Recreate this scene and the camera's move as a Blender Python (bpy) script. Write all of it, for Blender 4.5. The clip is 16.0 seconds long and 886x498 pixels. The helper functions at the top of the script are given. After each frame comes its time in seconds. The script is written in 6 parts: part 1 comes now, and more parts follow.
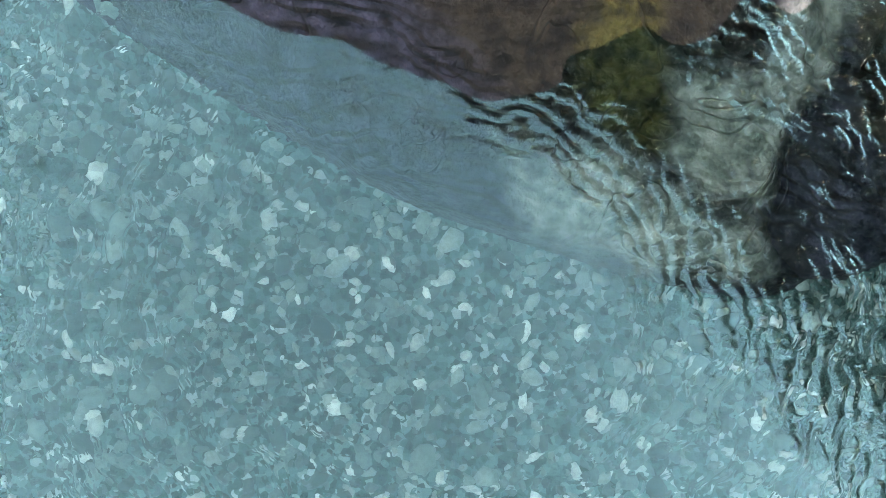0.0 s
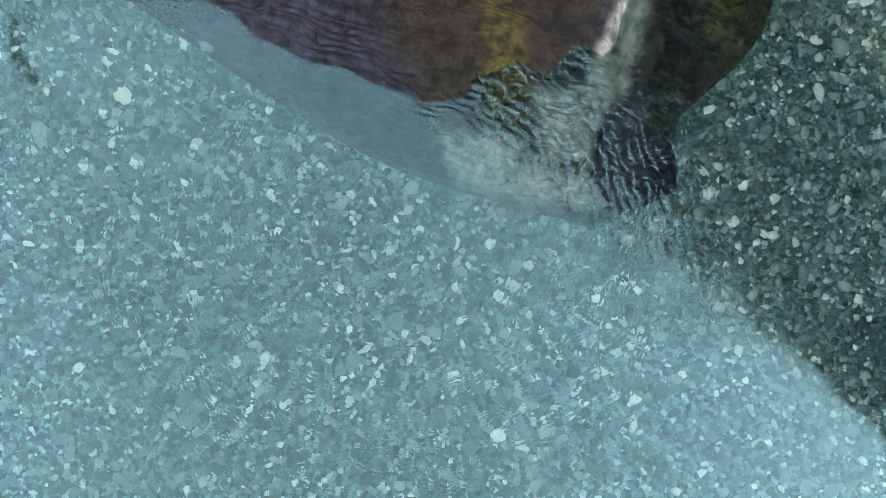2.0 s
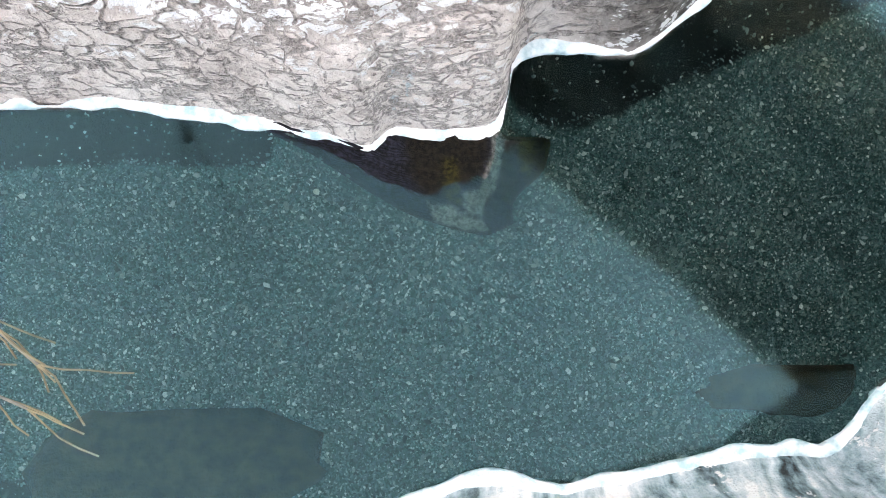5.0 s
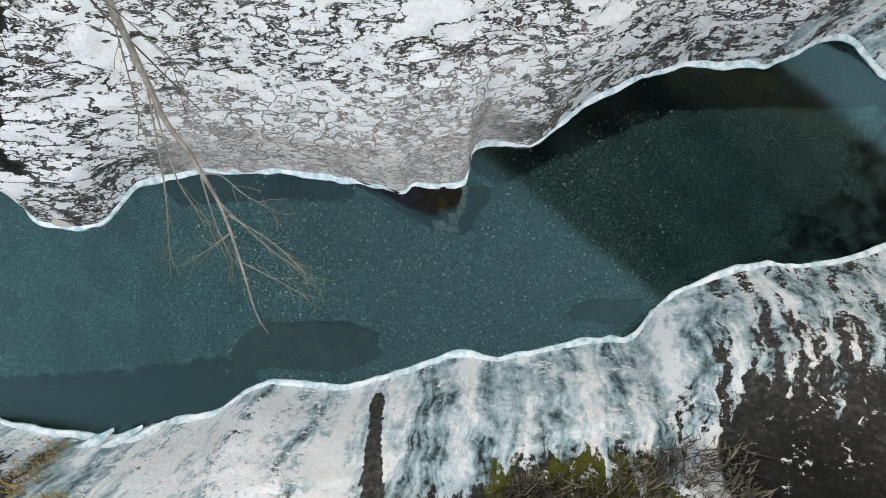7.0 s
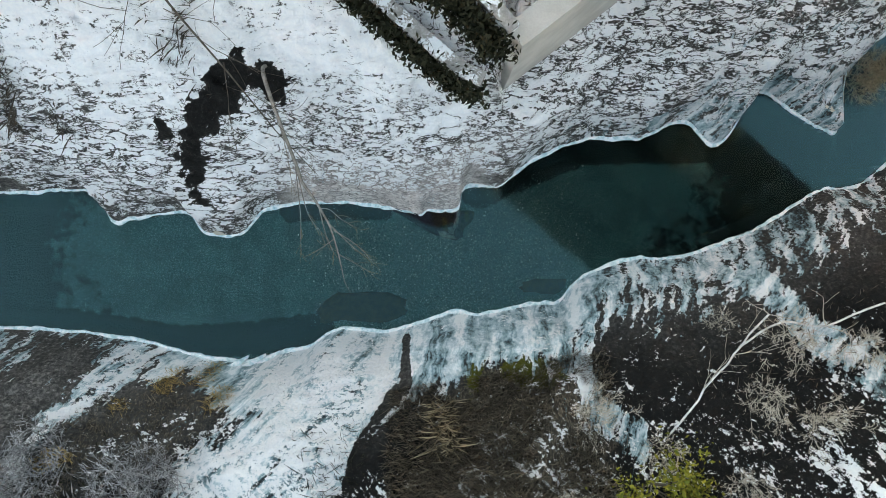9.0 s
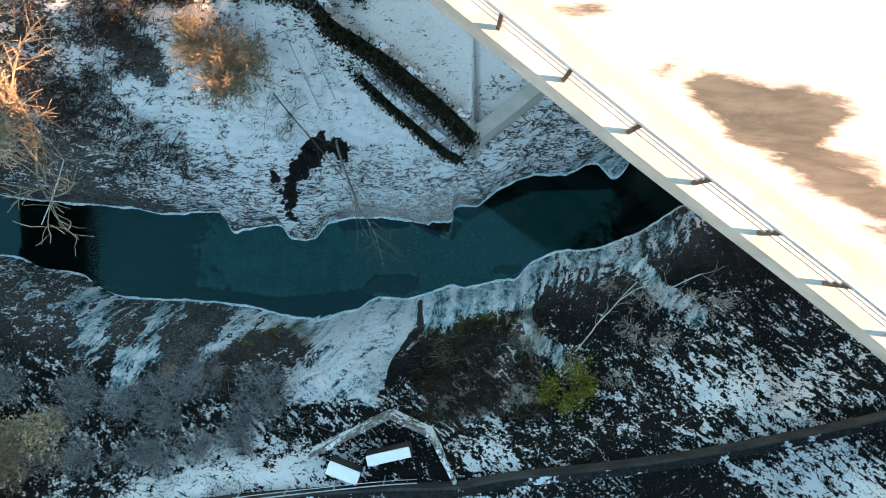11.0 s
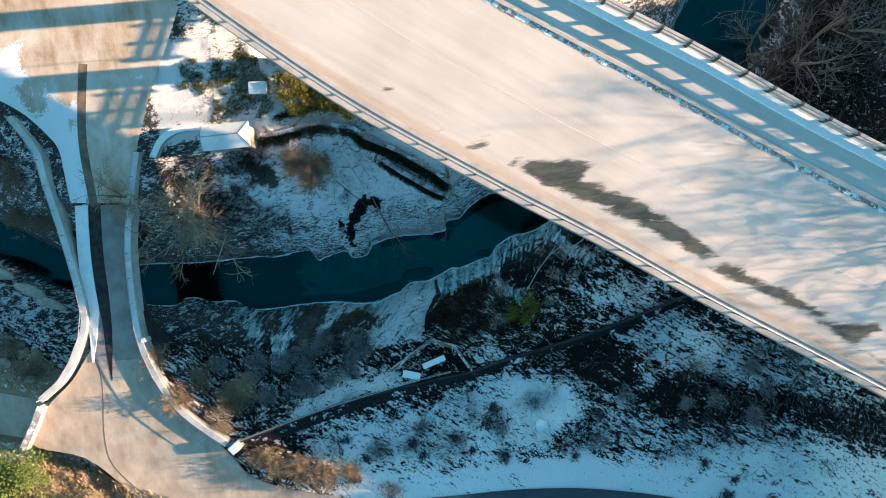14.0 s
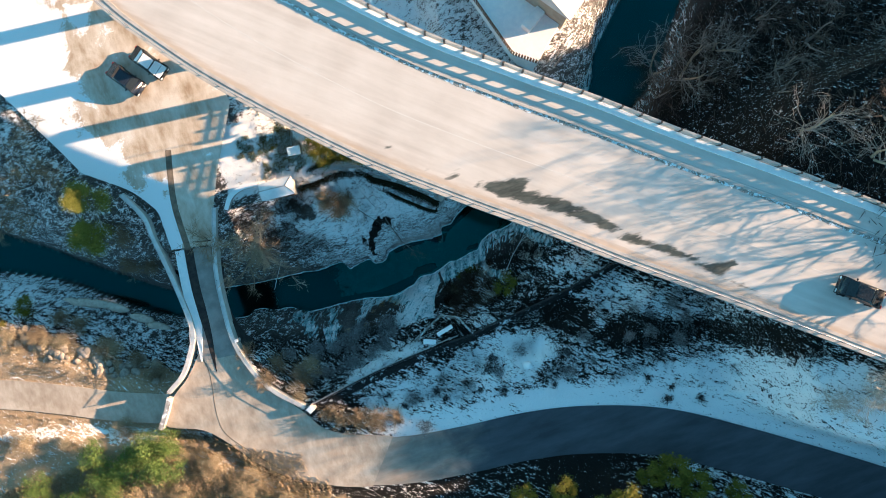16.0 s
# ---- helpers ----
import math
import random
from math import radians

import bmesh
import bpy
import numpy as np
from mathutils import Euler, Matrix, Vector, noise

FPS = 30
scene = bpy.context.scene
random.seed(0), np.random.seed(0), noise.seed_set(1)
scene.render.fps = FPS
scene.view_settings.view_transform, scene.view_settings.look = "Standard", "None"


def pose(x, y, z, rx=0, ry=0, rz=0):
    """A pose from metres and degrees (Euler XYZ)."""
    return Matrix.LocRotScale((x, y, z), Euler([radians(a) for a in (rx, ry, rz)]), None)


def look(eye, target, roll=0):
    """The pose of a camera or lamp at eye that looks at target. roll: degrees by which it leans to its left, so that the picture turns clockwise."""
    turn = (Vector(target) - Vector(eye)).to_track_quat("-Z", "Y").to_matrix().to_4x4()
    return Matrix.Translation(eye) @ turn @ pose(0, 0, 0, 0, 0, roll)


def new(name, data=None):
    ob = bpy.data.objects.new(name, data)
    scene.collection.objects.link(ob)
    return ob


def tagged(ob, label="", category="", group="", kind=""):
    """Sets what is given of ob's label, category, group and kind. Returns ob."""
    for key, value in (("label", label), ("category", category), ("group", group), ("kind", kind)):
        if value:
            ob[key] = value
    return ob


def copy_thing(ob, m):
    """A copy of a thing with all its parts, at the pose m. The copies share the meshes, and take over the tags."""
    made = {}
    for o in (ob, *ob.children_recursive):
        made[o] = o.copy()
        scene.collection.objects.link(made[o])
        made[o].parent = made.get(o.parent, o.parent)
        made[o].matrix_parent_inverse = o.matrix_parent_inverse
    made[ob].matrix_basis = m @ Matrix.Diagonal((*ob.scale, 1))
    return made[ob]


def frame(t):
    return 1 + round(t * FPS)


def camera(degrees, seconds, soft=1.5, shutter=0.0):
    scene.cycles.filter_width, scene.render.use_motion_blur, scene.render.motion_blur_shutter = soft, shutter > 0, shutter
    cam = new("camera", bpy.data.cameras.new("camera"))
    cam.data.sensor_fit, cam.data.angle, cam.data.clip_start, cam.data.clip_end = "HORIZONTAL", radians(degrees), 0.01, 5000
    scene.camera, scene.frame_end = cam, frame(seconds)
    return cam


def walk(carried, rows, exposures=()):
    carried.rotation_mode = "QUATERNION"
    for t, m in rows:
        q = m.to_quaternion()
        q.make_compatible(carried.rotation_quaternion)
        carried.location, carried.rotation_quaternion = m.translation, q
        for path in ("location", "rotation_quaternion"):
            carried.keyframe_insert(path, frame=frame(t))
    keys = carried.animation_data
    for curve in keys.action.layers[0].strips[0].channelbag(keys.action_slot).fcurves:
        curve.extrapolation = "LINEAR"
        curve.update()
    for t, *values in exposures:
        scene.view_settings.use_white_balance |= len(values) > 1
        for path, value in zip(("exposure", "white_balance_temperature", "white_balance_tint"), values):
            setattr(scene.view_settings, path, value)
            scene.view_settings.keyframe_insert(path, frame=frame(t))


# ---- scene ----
# A camera drone rises out of a small snowy gorge, past a road viaduct, looking straight down.
cam = camera(73.0, 16.0, 0.8)
ACROSS, UP, EYE, FLAT = 50.0, 73.6, 1.35, 0.68
ROWS = [
    (0.0, 0.0, 0.0020, 0.0, 0.0, 0.0, 0.0),
    (0.5, 0.0, 0.0, 0.0, -0.0, 0.0, 0.0),
    (1.0, 0.0003, -0.0032, -0.0006, -0.3, -0.38, -0.24),
    (1.5, 0.0017, -0.0067, -0.0014, -0.87, -0.42, -0.19),
    (2.0, 0.0024, -0.0106, -0.0038, -0.92, -1.18, -0.21),
    (2.5, 0.0026, -0.0161, -0.006, -0.92, -1.67, -0.1),
    (3.0, 0.0025, -0.0226, -0.0078, -0.88, -2.29, 0.06),
    (3.5, 0.0026, -0.0307, -0.0065, -0.92, -2.16, 0.18),
    (4.0, 0.0032, -0.0402, -0.0044, -0.93, -1.8, 0.26),
    (6.5, 0.0039, -0.1291, -0.0012, -1.27, -2.6, 0.58),
    (7.0, 0.004, -0.1556, -0.0007, -1.07, -2.5, 0.54),
    (7.5, 0.005, -0.1813, 0.0005, -0.91, -2.33, 0.53),
    (8.0, 0.0053, -0.209, 0.0014, -0.72, -2.16, 0.53),
    (8.5, 0.0047, -0.2387, 0.0007, -0.47, -1.85, 0.51),
    (9.0, 0.0041, -0.2725, 0.0006, -0.35, -1.81, 0.55),
    (11.5, 0.0081, -0.4852, 0.0016, 0.19, -1.58, 1.96),
    (12.0, 0.009, -0.5338, 0.0037, 0.24, -1.67, 3.86),
    (12.5, 0.0111, -0.5832, 0.0061, 0.29, -1.76, 5.84),
    (13.0, 0.0117, -0.635, 0.0079, 0.42, -1.78, 7.8),
    (13.5, 0.0145, -0.6888, 0.0095, 0.49, -1.89, 9.77),
    (14.0, 0.0188, -0.745, 0.0101, 0.67, -1.89, 11.68),
    (14.5, 0.0237, -0.8026, 0.0099, 0.95, -1.78, 13.55),
    (15.0, 0.0303, -0.8642, 0.0101, 1.23, -1.75, 15.42),
    (15.5, 0.0377, -0.9299, 0.0104, 1.42, -1.69, 17.32),
    (16.0, 0.0456, -0.9955, 0.0093, 1.64, -1.58, 19.1),
]
EXPOSURES = [(0.0, 6.58, 8100, 35), (2.0, 6.55, 8100, 35), (4.0, 6.06, 8200, 37), (6.5, 4.96, 8000, 30), (9.0, 4.42, 7150, 22),
             (11.3, 3.40, 5120, -2), (12.5, 2.58, 4300, -16), (16.0, 2.38, 4080, -16)]
walk(cam, [(t, pose(0, 0, EYE, -90, 0, 0) @ pose(ACROSS * x, UP * y, ACROSS * z, 90 + FLAT * pitch, roll, FLAT * yaw))
           for t, x, y, z, yaw, pitch, roll in ROWS], EXPOSURES)

# ---- light: a low winter sun from the east, clear sky ----
SUN_RISE, SUN_TURN = 13.3, 97.0      # height; compass angle, clockwise from +y
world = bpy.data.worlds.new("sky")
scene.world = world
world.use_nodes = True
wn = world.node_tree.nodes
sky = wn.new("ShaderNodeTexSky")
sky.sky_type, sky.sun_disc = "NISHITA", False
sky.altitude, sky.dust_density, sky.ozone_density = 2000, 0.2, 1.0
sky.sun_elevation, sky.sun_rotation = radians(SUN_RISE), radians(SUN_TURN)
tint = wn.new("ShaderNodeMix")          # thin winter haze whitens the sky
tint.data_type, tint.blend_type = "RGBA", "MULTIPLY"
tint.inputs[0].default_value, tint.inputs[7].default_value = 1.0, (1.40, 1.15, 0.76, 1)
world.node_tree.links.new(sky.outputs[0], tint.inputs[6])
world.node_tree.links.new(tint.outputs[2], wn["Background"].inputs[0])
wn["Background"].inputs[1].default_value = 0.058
sun = new("sun", bpy.data.lights.new("sun", "SUN"))
sun.data.energy, sun.data.angle, sun.data.color = 5.0, radians(0.5), (1.0, 0.437, 0.188)
sr, st = radians(SUN_RISE), radians(SUN_TURN)
TO_SUN = Vector((math.sin(st) * math.cos(sr), math.cos(st) * math.cos(sr), math.sin(sr)))
sun.matrix_world = look(tuple(TO_SUN * 200), (0, 0, 0))


# ---- node material kit ----
class Mat:
    def __init__(self, name):
        self.m = bpy.data.materials.new(name)
        self.m.use_nodes = True
        self.t = self.m.node_tree
        self.b = self.t.nodes["Principled BSDF"]
        self.out = self.t.nodes["Material Output"]

    def node(self, kind, operation="", data_type="", feature="", vector_type="", bands_direction="", attribute_name=""):
        n = self.t.nodes.new("ShaderNode" + kind)
        if operation:
            n.operation = operation
        if data_type:
            n.data_type = data_type
        if feature:
            n.feature = feature
        if vector_type:
            n.vector_type = vector_type
        if bands_direction:
            n.bands_direction = bands_direction
        if attribute_name:
            n.attribute_name = attribute_name
        return n

    def link(self, a, b):
        self.t.links.new(a, b)

    def put(self, socket, value):
        if isinstance(value, (int, float)):
            socket.default_value = value
        elif isinstance(value, tuple):
            socket.default_value = (*value, 1.0) if len(value) == 3 and socket.type == "RGBA" else value
        else:
            self.link(value, socket)

    def place(self, stretch=(1, 1, 1), turn=0.0, local=False):
        """World metres (or the object's own), stretched."""
        src = self.node("TexCoord").outputs["Object"] if local else self.node("NewGeometry").outputs["Position"]
        mp = self.node("Mapping")
        mp.inputs["Scale"].default_value = stretch
        mp.inputs["Rotation"].default_value = (0, 0, turn)
        self.link(src, mp.inputs[0])
        return mp.outputs[0]

    def along(self, turn, stretch=(1, 1, 1)):
        """World metres, with the pattern drawn out along a direction."""
        mp = self.node("Mapping", vector_type="TEXTURE")
        mp.inputs["Scale"].default_value, mp.inputs["Rotation"].default_value = stretch, (0, 0, turn)
        self.link(self.node("NewGeometry").outputs["Position"], mp.inputs[0])
        return mp.outputs[0]

    def noise(self, scale, where=None, detail=4.0, rough=0.55, warp=0.0):
        n = self.node("TexNoise")
        n.inputs["Scale"].default_value, n.inputs["Detail"].default_value = scale, detail
        n.inputs["Roughness"].default_value, n.inputs["Distortion"].default_value = rough, warp
        self.link(where or self.place(), n.inputs["Vector"])
        return n.outputs["Fac"]

    def cells(self, scale, where=None, feature="F1"):
        n = self.node("TexVoronoi", feature=feature)
        n.inputs["Scale"].default_value = scale
        self.link(where or self.place(), n.inputs["Vector"])
        return n

    def wave(self, scale, where=None, warp=4.0, detail=3.0, way="Y"):
        n = self.node("TexWave", bands_direction=way)
        n.inputs["Scale"].default_value, n.inputs["Distortion"].default_value = scale, warp
        n.inputs["Detail"].default_value, n.inputs["Detail Scale"].default_value = detail, 1.2
        self.link(where or self.place(), n.inputs["Vector"])
        return n.outputs["Fac"]

    def warped(self, where, scale, amount):
        """Places pushed about by noise."""
        n = self.node("TexNoise")
        n.inputs["Scale"].default_value, n.inputs["Detail"].default_value = scale, 3.0
        self.link(where, n.inputs["Vector"])
        v = self.node("VectorMath", operation="MULTIPLY_ADD")
        v.inputs[1].default_value, v.inputs[2].default_value = (amount,) * 3, (-amount / 2,) * 3
        self.link(n.outputs["Color"], v.inputs[0])
        s = self.node("VectorMath", operation="ADD")
        self.link(where, s.inputs[0]), self.link(v.outputs[0], s.inputs[1])
        return s.outputs[0]

    def contours(self, value, count, width):
        """1 along thin level lines of a field."""
        f = self.calc("ABSOLUTE", self.calc("SUBTRACT", self.calc("FRACT", self.calc("MULTIPLY", value, count)), 0.5))
        return self.span(self.calc("SUBTRACT", f, width), 0.0, 0.10, 1.0, 0.0)

    def span(self, value, lo, hi, a=0.0, b=1.0):
        n = self.node("MapRange")
        n.interpolation_type = "SMOOTHSTEP"
        for s, v in zip(n.inputs[:5], (value, lo, hi, a, b)):
            self.put(s, v)
        return n.outputs[0]

    def calc(self, op, a, b=0.0):
        n = self.node("Math", operation=op)
        self.put(n.inputs[0], a), self.put(n.inputs[1], b)
        return n.outputs[0]

    def mix(self, f, a, b):
        n = self.node("Mix", data_type="RGBA")
        self.put(n.inputs[0], f), self.put(n.inputs[6], a), self.put(n.inputs[7], b)
        return n.outputs[2]

    def attr(self, name):
        return self.node("Attribute", attribute_name=name).outputs["Fac"]

    def chance(self):
        return self.node("ObjectInfo").outputs["Random"]

    def island(self):
        return self.node("NewGeometry").outputs["Random Per Island"]

    def ramp(self, f, *stops):
        n = self.node("ValToRGB")
        e = n.color_ramp.elements
        while len(e) < len(stops):
            e.new(0.5)
        for el, (p, c) in zip(e, stops):
            el.position, el.color = p, (*c, 1)
        self.link(f, n.inputs[0])
        return n.outputs[0]

    def bump(self, height, strength=0.4, depth=0.02):
        n = self.node("Bump")
        n.inputs["Strength"].default_value, n.inputs["Distance"].default_value = strength, depth
        self.link(height, n.inputs["Height"])
        self.link(n.outputs[0], self.b.inputs["Normal"])
        return n.outputs[0]

    def done(self, colour, rough=0.8, metal=0.0):
        self.put(self.b.inputs["Base Color"], colour)
        self.put(self.b.inputs["Roughness"], rough)
        self.put(self.b.inputs["Metallic"], metal)
        if not metal and not (isinstance(rough, float) and rough < 0.4):
            self.b.inputs["Specular IOR Level"].default_value = 0.15
        return self.m


def plain(name, c1, c2, scale=3.0, rough=0.75, metal=0.0, bump=0.3, grain=40.0, depth=0.01, vary=0.0):
    """A surface of two near tones with stains and fine grain."""
    k = Mat(name)
    big, fine = k.noise(scale), k.noise(grain, detail=2.0)
    f = k.calc("ADD", k.span(big, 0.3, 0.7, 0, 0.75), k.span(fine, 0.3, 0.7, 0, 0.25))
    if vary:
        f = k.calc("ADD", f, k.calc("MULTIPLY", k.calc("SUBTRACT", k.chance(), 0.5), vary))
    k.bump(k.calc("ADD", k.calc("MULTIPLY", big, 0.5), fine), bump, depth)
    return k.done(k.mix(f, c1, c2), k.span(fine, 0, 1, rough - 0.1, min(1, rough + 0.1)), metal)


def with_snow(name, c1, c2, cover=0.5, scale=1.2, fine=7.0, rough=0.85):
    """Rough ground of two tones, with thin broken snow over it."""
    k = Mat(name)
    a, b = k.noise(scale, detail=6), k.noise(fine, detail=5, rough=0.7)
    s = k.calc("ADD", k.calc("MULTIPLY", a, 0.6), k.calc("MULTIPLY", b, 0.4))
    mask = k.span(s, 0.56 - 0.14 * cover, 0.60 - 0.14 * cover)
    k.bump(k.calc("ADD", b, k.calc("MULTIPLY", mask, 0.3)), 0.6, 0.05)
    return k.done(k.mix(mask, k.mix(k.span(b, 0.35, 0.65), c1, c2), (0.80, 0.83, 0.86)), rough)


M = {}


def make_materials():
    # gorge ground: rock, earth, dry grass, moss, ice and snow, by masks laid on the mesh
    k = Mat("gorge_ground")
    strata = k.warped(k.warped(k.place((0.50, 1.45, 1.2), 0.16), 1.1, 0.6), 6.0, 0.16)
    r1 = k.calc("ABSOLUTE", k.calc("SUBTRACT", k.noise(1.7, strata, 5, 0.60), 0.5))
    r2 = k.calc("ABSOLUTE", k.calc("SUBTRACT", k.noise(4.2, k.warped(k.place((0.55, 1.25, 1.0), 0.28), 2.2, 0.35), 5, 0.62), 0.5))
    broken = k.span(k.noise(6.5, detail=4, rough=0.65), 0.36, 0.54)
    bare = k.span(k.noise(0.8, detail=4), 0.36, 0.62)
    cracks = k.calc("MAXIMUM", k.span(r1, 0.006, 0.030, 1.0, 0.0), k.calc("MULTIPLY", k.span(r2, 0.008, 0.034, 1.0, 0.0), bare))
    cracks = k.calc("MULTIPLY", cracks, k.calc("MAXIMUM", broken, k.calc("MULTIPLY", bare, 0.8)))
    joint = k.cells(3.6, k.warped(k.place((0.8, 1.2, 1.0), 0.1), 2.5, 0.4), "DISTANCE_TO_EDGE").outputs["Distance"]
    joint = k.calc("MULTIPLY", k.span(joint, 0.015, 0.075, 1.0, 0.0), k.calc("MULTIPLY", k.attr("facet"), broken))
    cracks = k.calc("MAXIMUM", cracks, joint)
    faces = k.calc("MAXIMUM", k.span(r1, 0.02, 0.085, 1.0, 0.0), k.calc("MULTIPLY", k.span(r2, 0.02, 0.08, 1.0, 0.0), bare))
    fine = k.noise(9.0, detail=7, rough=0.68)
    tiny = k.noise(34.0, detail=4, rough=0.7)
    coarse = k.noise(1.1, detail=5)
    rock = k.ramp(fine, (0.28, (0.03, 0.03, 0.031)), (0.5, (0.13, 0.125, 0.118)), (0.72, (0.36, 0.34, 0.32)))
    rock = k.mix(k.attr("facet"), rock, k.ramp(k.calc("ADD", k.calc("MULTIPLY", coarse, 0.5), k.calc("MULTIPLY", fine, 0.5)), (0.36, (0.48, 0.43, 0.41)), (0.46, (0.67, 0.61, 0.585)), (0.58, (0.82, 0.77, 0.745))))
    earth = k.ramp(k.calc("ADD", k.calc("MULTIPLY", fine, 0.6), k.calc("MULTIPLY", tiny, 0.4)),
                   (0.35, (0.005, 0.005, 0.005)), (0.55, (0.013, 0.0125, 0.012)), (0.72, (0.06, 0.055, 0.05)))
    blades = k.noise(26.0, k.place((1.0, 0.22, 0.3), 0.3), 5, 0.7, 0.6)
    dry = k.ramp(blades, (0.3, (0.015, 0.012, 0.009)), (0.5, (0.05, 0.043, 0.034)), (0.68, (0.24, 0.205, 0.155)))
    dry = k.mix(k.attr("straw"), dry, k.ramp(k.calc("ADD", k.calc("MULTIPLY", blades, 0.6), k.calc("MULTIPLY", fine, 0.4)), (0.34, (0.10, 0.075, 0.045)), (0.5, (0.32, 0.245, 0.15)), (0.64, (0.52, 0.43, 0.30))))
    moss = k.ramp(tiny, (0.3, (0.02, 0.025, 0.006)), (0.6, (0.10, 0.10, 0.015)), (0.8, (0.22, 0.19, 0.03)))
    fl = k.node("CombineXYZ")
    k.put(fl.inputs[0], k.attr("flow")), k.put(fl.inputs[1], k.attr("fall"))
    runs = k.node("VectorMath", operation="ADD")
    wob = k.warped(k.place(), 1.3, 0.55)
    shift = k.node("VectorMath", operation="SUBTRACT")
    k.link(wob, shift.inputs[0]), k.link(k.place(), shift.inputs[1])
    k.link(fl.outputs[0], runs.inputs[0]), k.link(shift.outputs[0], runs.inputs[1])
    runs = runs.outputs[0]
    drip = k.calc("ADD", k.calc("MULTIPLY", k.noise(1.7, runs, 5, 0.52), 0.58), k.calc("ADD", k.calc("MULTIPLY", k.noise(8.0, runs, 4, 0.6), 0.22), k.calc("MULTIPLY", k.noise(2.0, detail=5, rough=0.58), 0.20)))
    ice = k.ramp(k.calc("ADD", k.calc("MULTIPLY", drip, 0.88), k.calc("MULTIPLY", fine, 0.12)),
                 (0.410, (0.02, 0.026, 0.028)), (0.437, (0.11, 0.18, 0.20)), (0.470, (0.30, 0.43, 0.47)), (0.508, (0.54, 0.64, 0.68)), (0.555, (0.89, 0.90, 0.91)))
    bedp = k.cells(58.0, k.warped(k.place((1, 1, 0.2)), 12.0, 0.03))
    split = k.node("SeparateColor")
    k.link(bedp.outputs["Color"], split.inputs[0])
    bed = k.ramp(split.outputs[0], (0.0, (0.016, 0.042, 0.041)), (0.4, (0.034, 0.090, 0.084)), (0.7, (0.062, 0.138, 0.130)), (0.9, (0.12, 0.20, 0.195)), (0.98, (0.32, 0.36, 0.35)))
    bed = k.mix(k.span(k.noise(1.2, detail=3), 0.3, 0.7, 0.0, 0.4), bed, (0.02, 0.036, 0.036))
    bed = k.mix(k.span(k.calc("ADD", k.attr("silt"), k.calc("MULTIPLY", k.calc("SUBTRACT", k.noise(3.0, detail=4), 0.5), 0.8)), 0.35, 0.65), bed, (0.008, 0.012, 0.012))
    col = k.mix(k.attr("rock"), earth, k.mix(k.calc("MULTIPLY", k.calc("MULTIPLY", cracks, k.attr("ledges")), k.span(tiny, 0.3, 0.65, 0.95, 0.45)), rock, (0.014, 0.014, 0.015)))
    col = k.mix(k.span(k.calc("ADD", k.attr("dry"), k.calc("MULTIPLY", k.calc("SUBTRACT", fine, 0.5), 1.4)), 0.35, 0.65), col, dry)
    col = k.mix(k.span(k.calc("ADD", k.attr("moss"), k.calc("MULTIPLY", k.calc("SUBTRACT", fine, 0.5), 1.6)), 0.4, 0.6), col, moss)
    fingers = k.noise(3.2, runs, 5, 0.62)
    fingers = k.calc("ADD", k.calc("MULTIPLY", k.calc("SUBTRACT", fingers, 0.5), 2.4), k.calc("MULTIPLY", k.calc("SUBTRACT", fine, 0.5), 0.9))
    icy = k.span(k.calc("ADD", k.attr("ice"), fingers), 0.40, 0.56)
    col = k.mix(icy, col, ice)
    # snow lies between the broken ledges and in patches
    mid = k.noise(2.9, k.along(0.15, (1.7, 0.8, 1)), 6, 0.68, 0.5)
    field = k.calc("ADD", k.calc("MULTIPLY", coarse, 0.28), k.calc("ADD", k.calc("MULTIPLY", mid, 0.42), k.calc("MULTIPLY", fine, 0.30)))
    drift = k.calc("ADD", k.calc("MULTIPLY", k.noise(1.5, k.along(-0.62, (2.4, 0.75, 1)), 8, 0.72, 0.4), 0.50), k.calc("MULTIPLY", k.noise(4.2, k.along(-0.75, (2.0, 0.8, 1)), 5, 0.68), 0.50))
    side = k.node("Mix", data_type="FLOAT")
    k.put(side.inputs[0], k.attr("drift")), k.put(side.inputs[2], field)
    k.put(side.inputs[3], k.calc("ADD", 0.5, k.calc("MULTIPLY", k.calc("ADD", k.calc("MULTIPLY", k.calc("SUBTRACT", drift, 0.5), 2.0), k.calc("MULTIPLY", k.calc("SUBTRACT", fine, 0.5), 0.75)), 1.0)))
    field = side.outputs[0]
    field = k.calc("MULTIPLY", k.calc("MULTIPLY", k.calc("SUBTRACT", field, 0.5), 3.2), k.calc("SUBTRACT", 1.0, k.calc("MULTIPLY", k.attr("ledges"), 0.45)))
    line = k.calc("MULTIPLY", cracks, k.attr("ledges"))
    field = k.calc("SUBTRACT", field, k.calc("ADD", k.calc("MULTIPLY", line, 1.1), k.calc("MULTIPLY", k.calc("MULTIPLY", faces, k.attr("ledges")), 0.14)))
    snow = k.span(k.calc("ADD", k.attr("snow"), field), 0.475, 0.54)
    col = k.mix(snow, col, k.mix(k.span(fine, 0.3, 0.7), (0.78, 0.80, 0.83), (0.88, 0.88, 0.88)))
    col = k.mix(k.attr("bed"), col, bed)
    h = k.calc("ADD", k.calc("ADD", fine, k.calc("MULTIPLY", tiny, 0.4)), k.calc("MULTIPLY", snow, 0.35))
    h = k.calc("ADD", h, k.calc("MULTIPLY", k.calc("MULTIPLY", cracks, k.attr("ledges")), -0.8))
    h = k.calc("ADD", h, k.calc("MULTIPLY", k.calc("MULTIPLY", drip, icy), 1.6))
    k.bump(h, 0.8, 0.11)
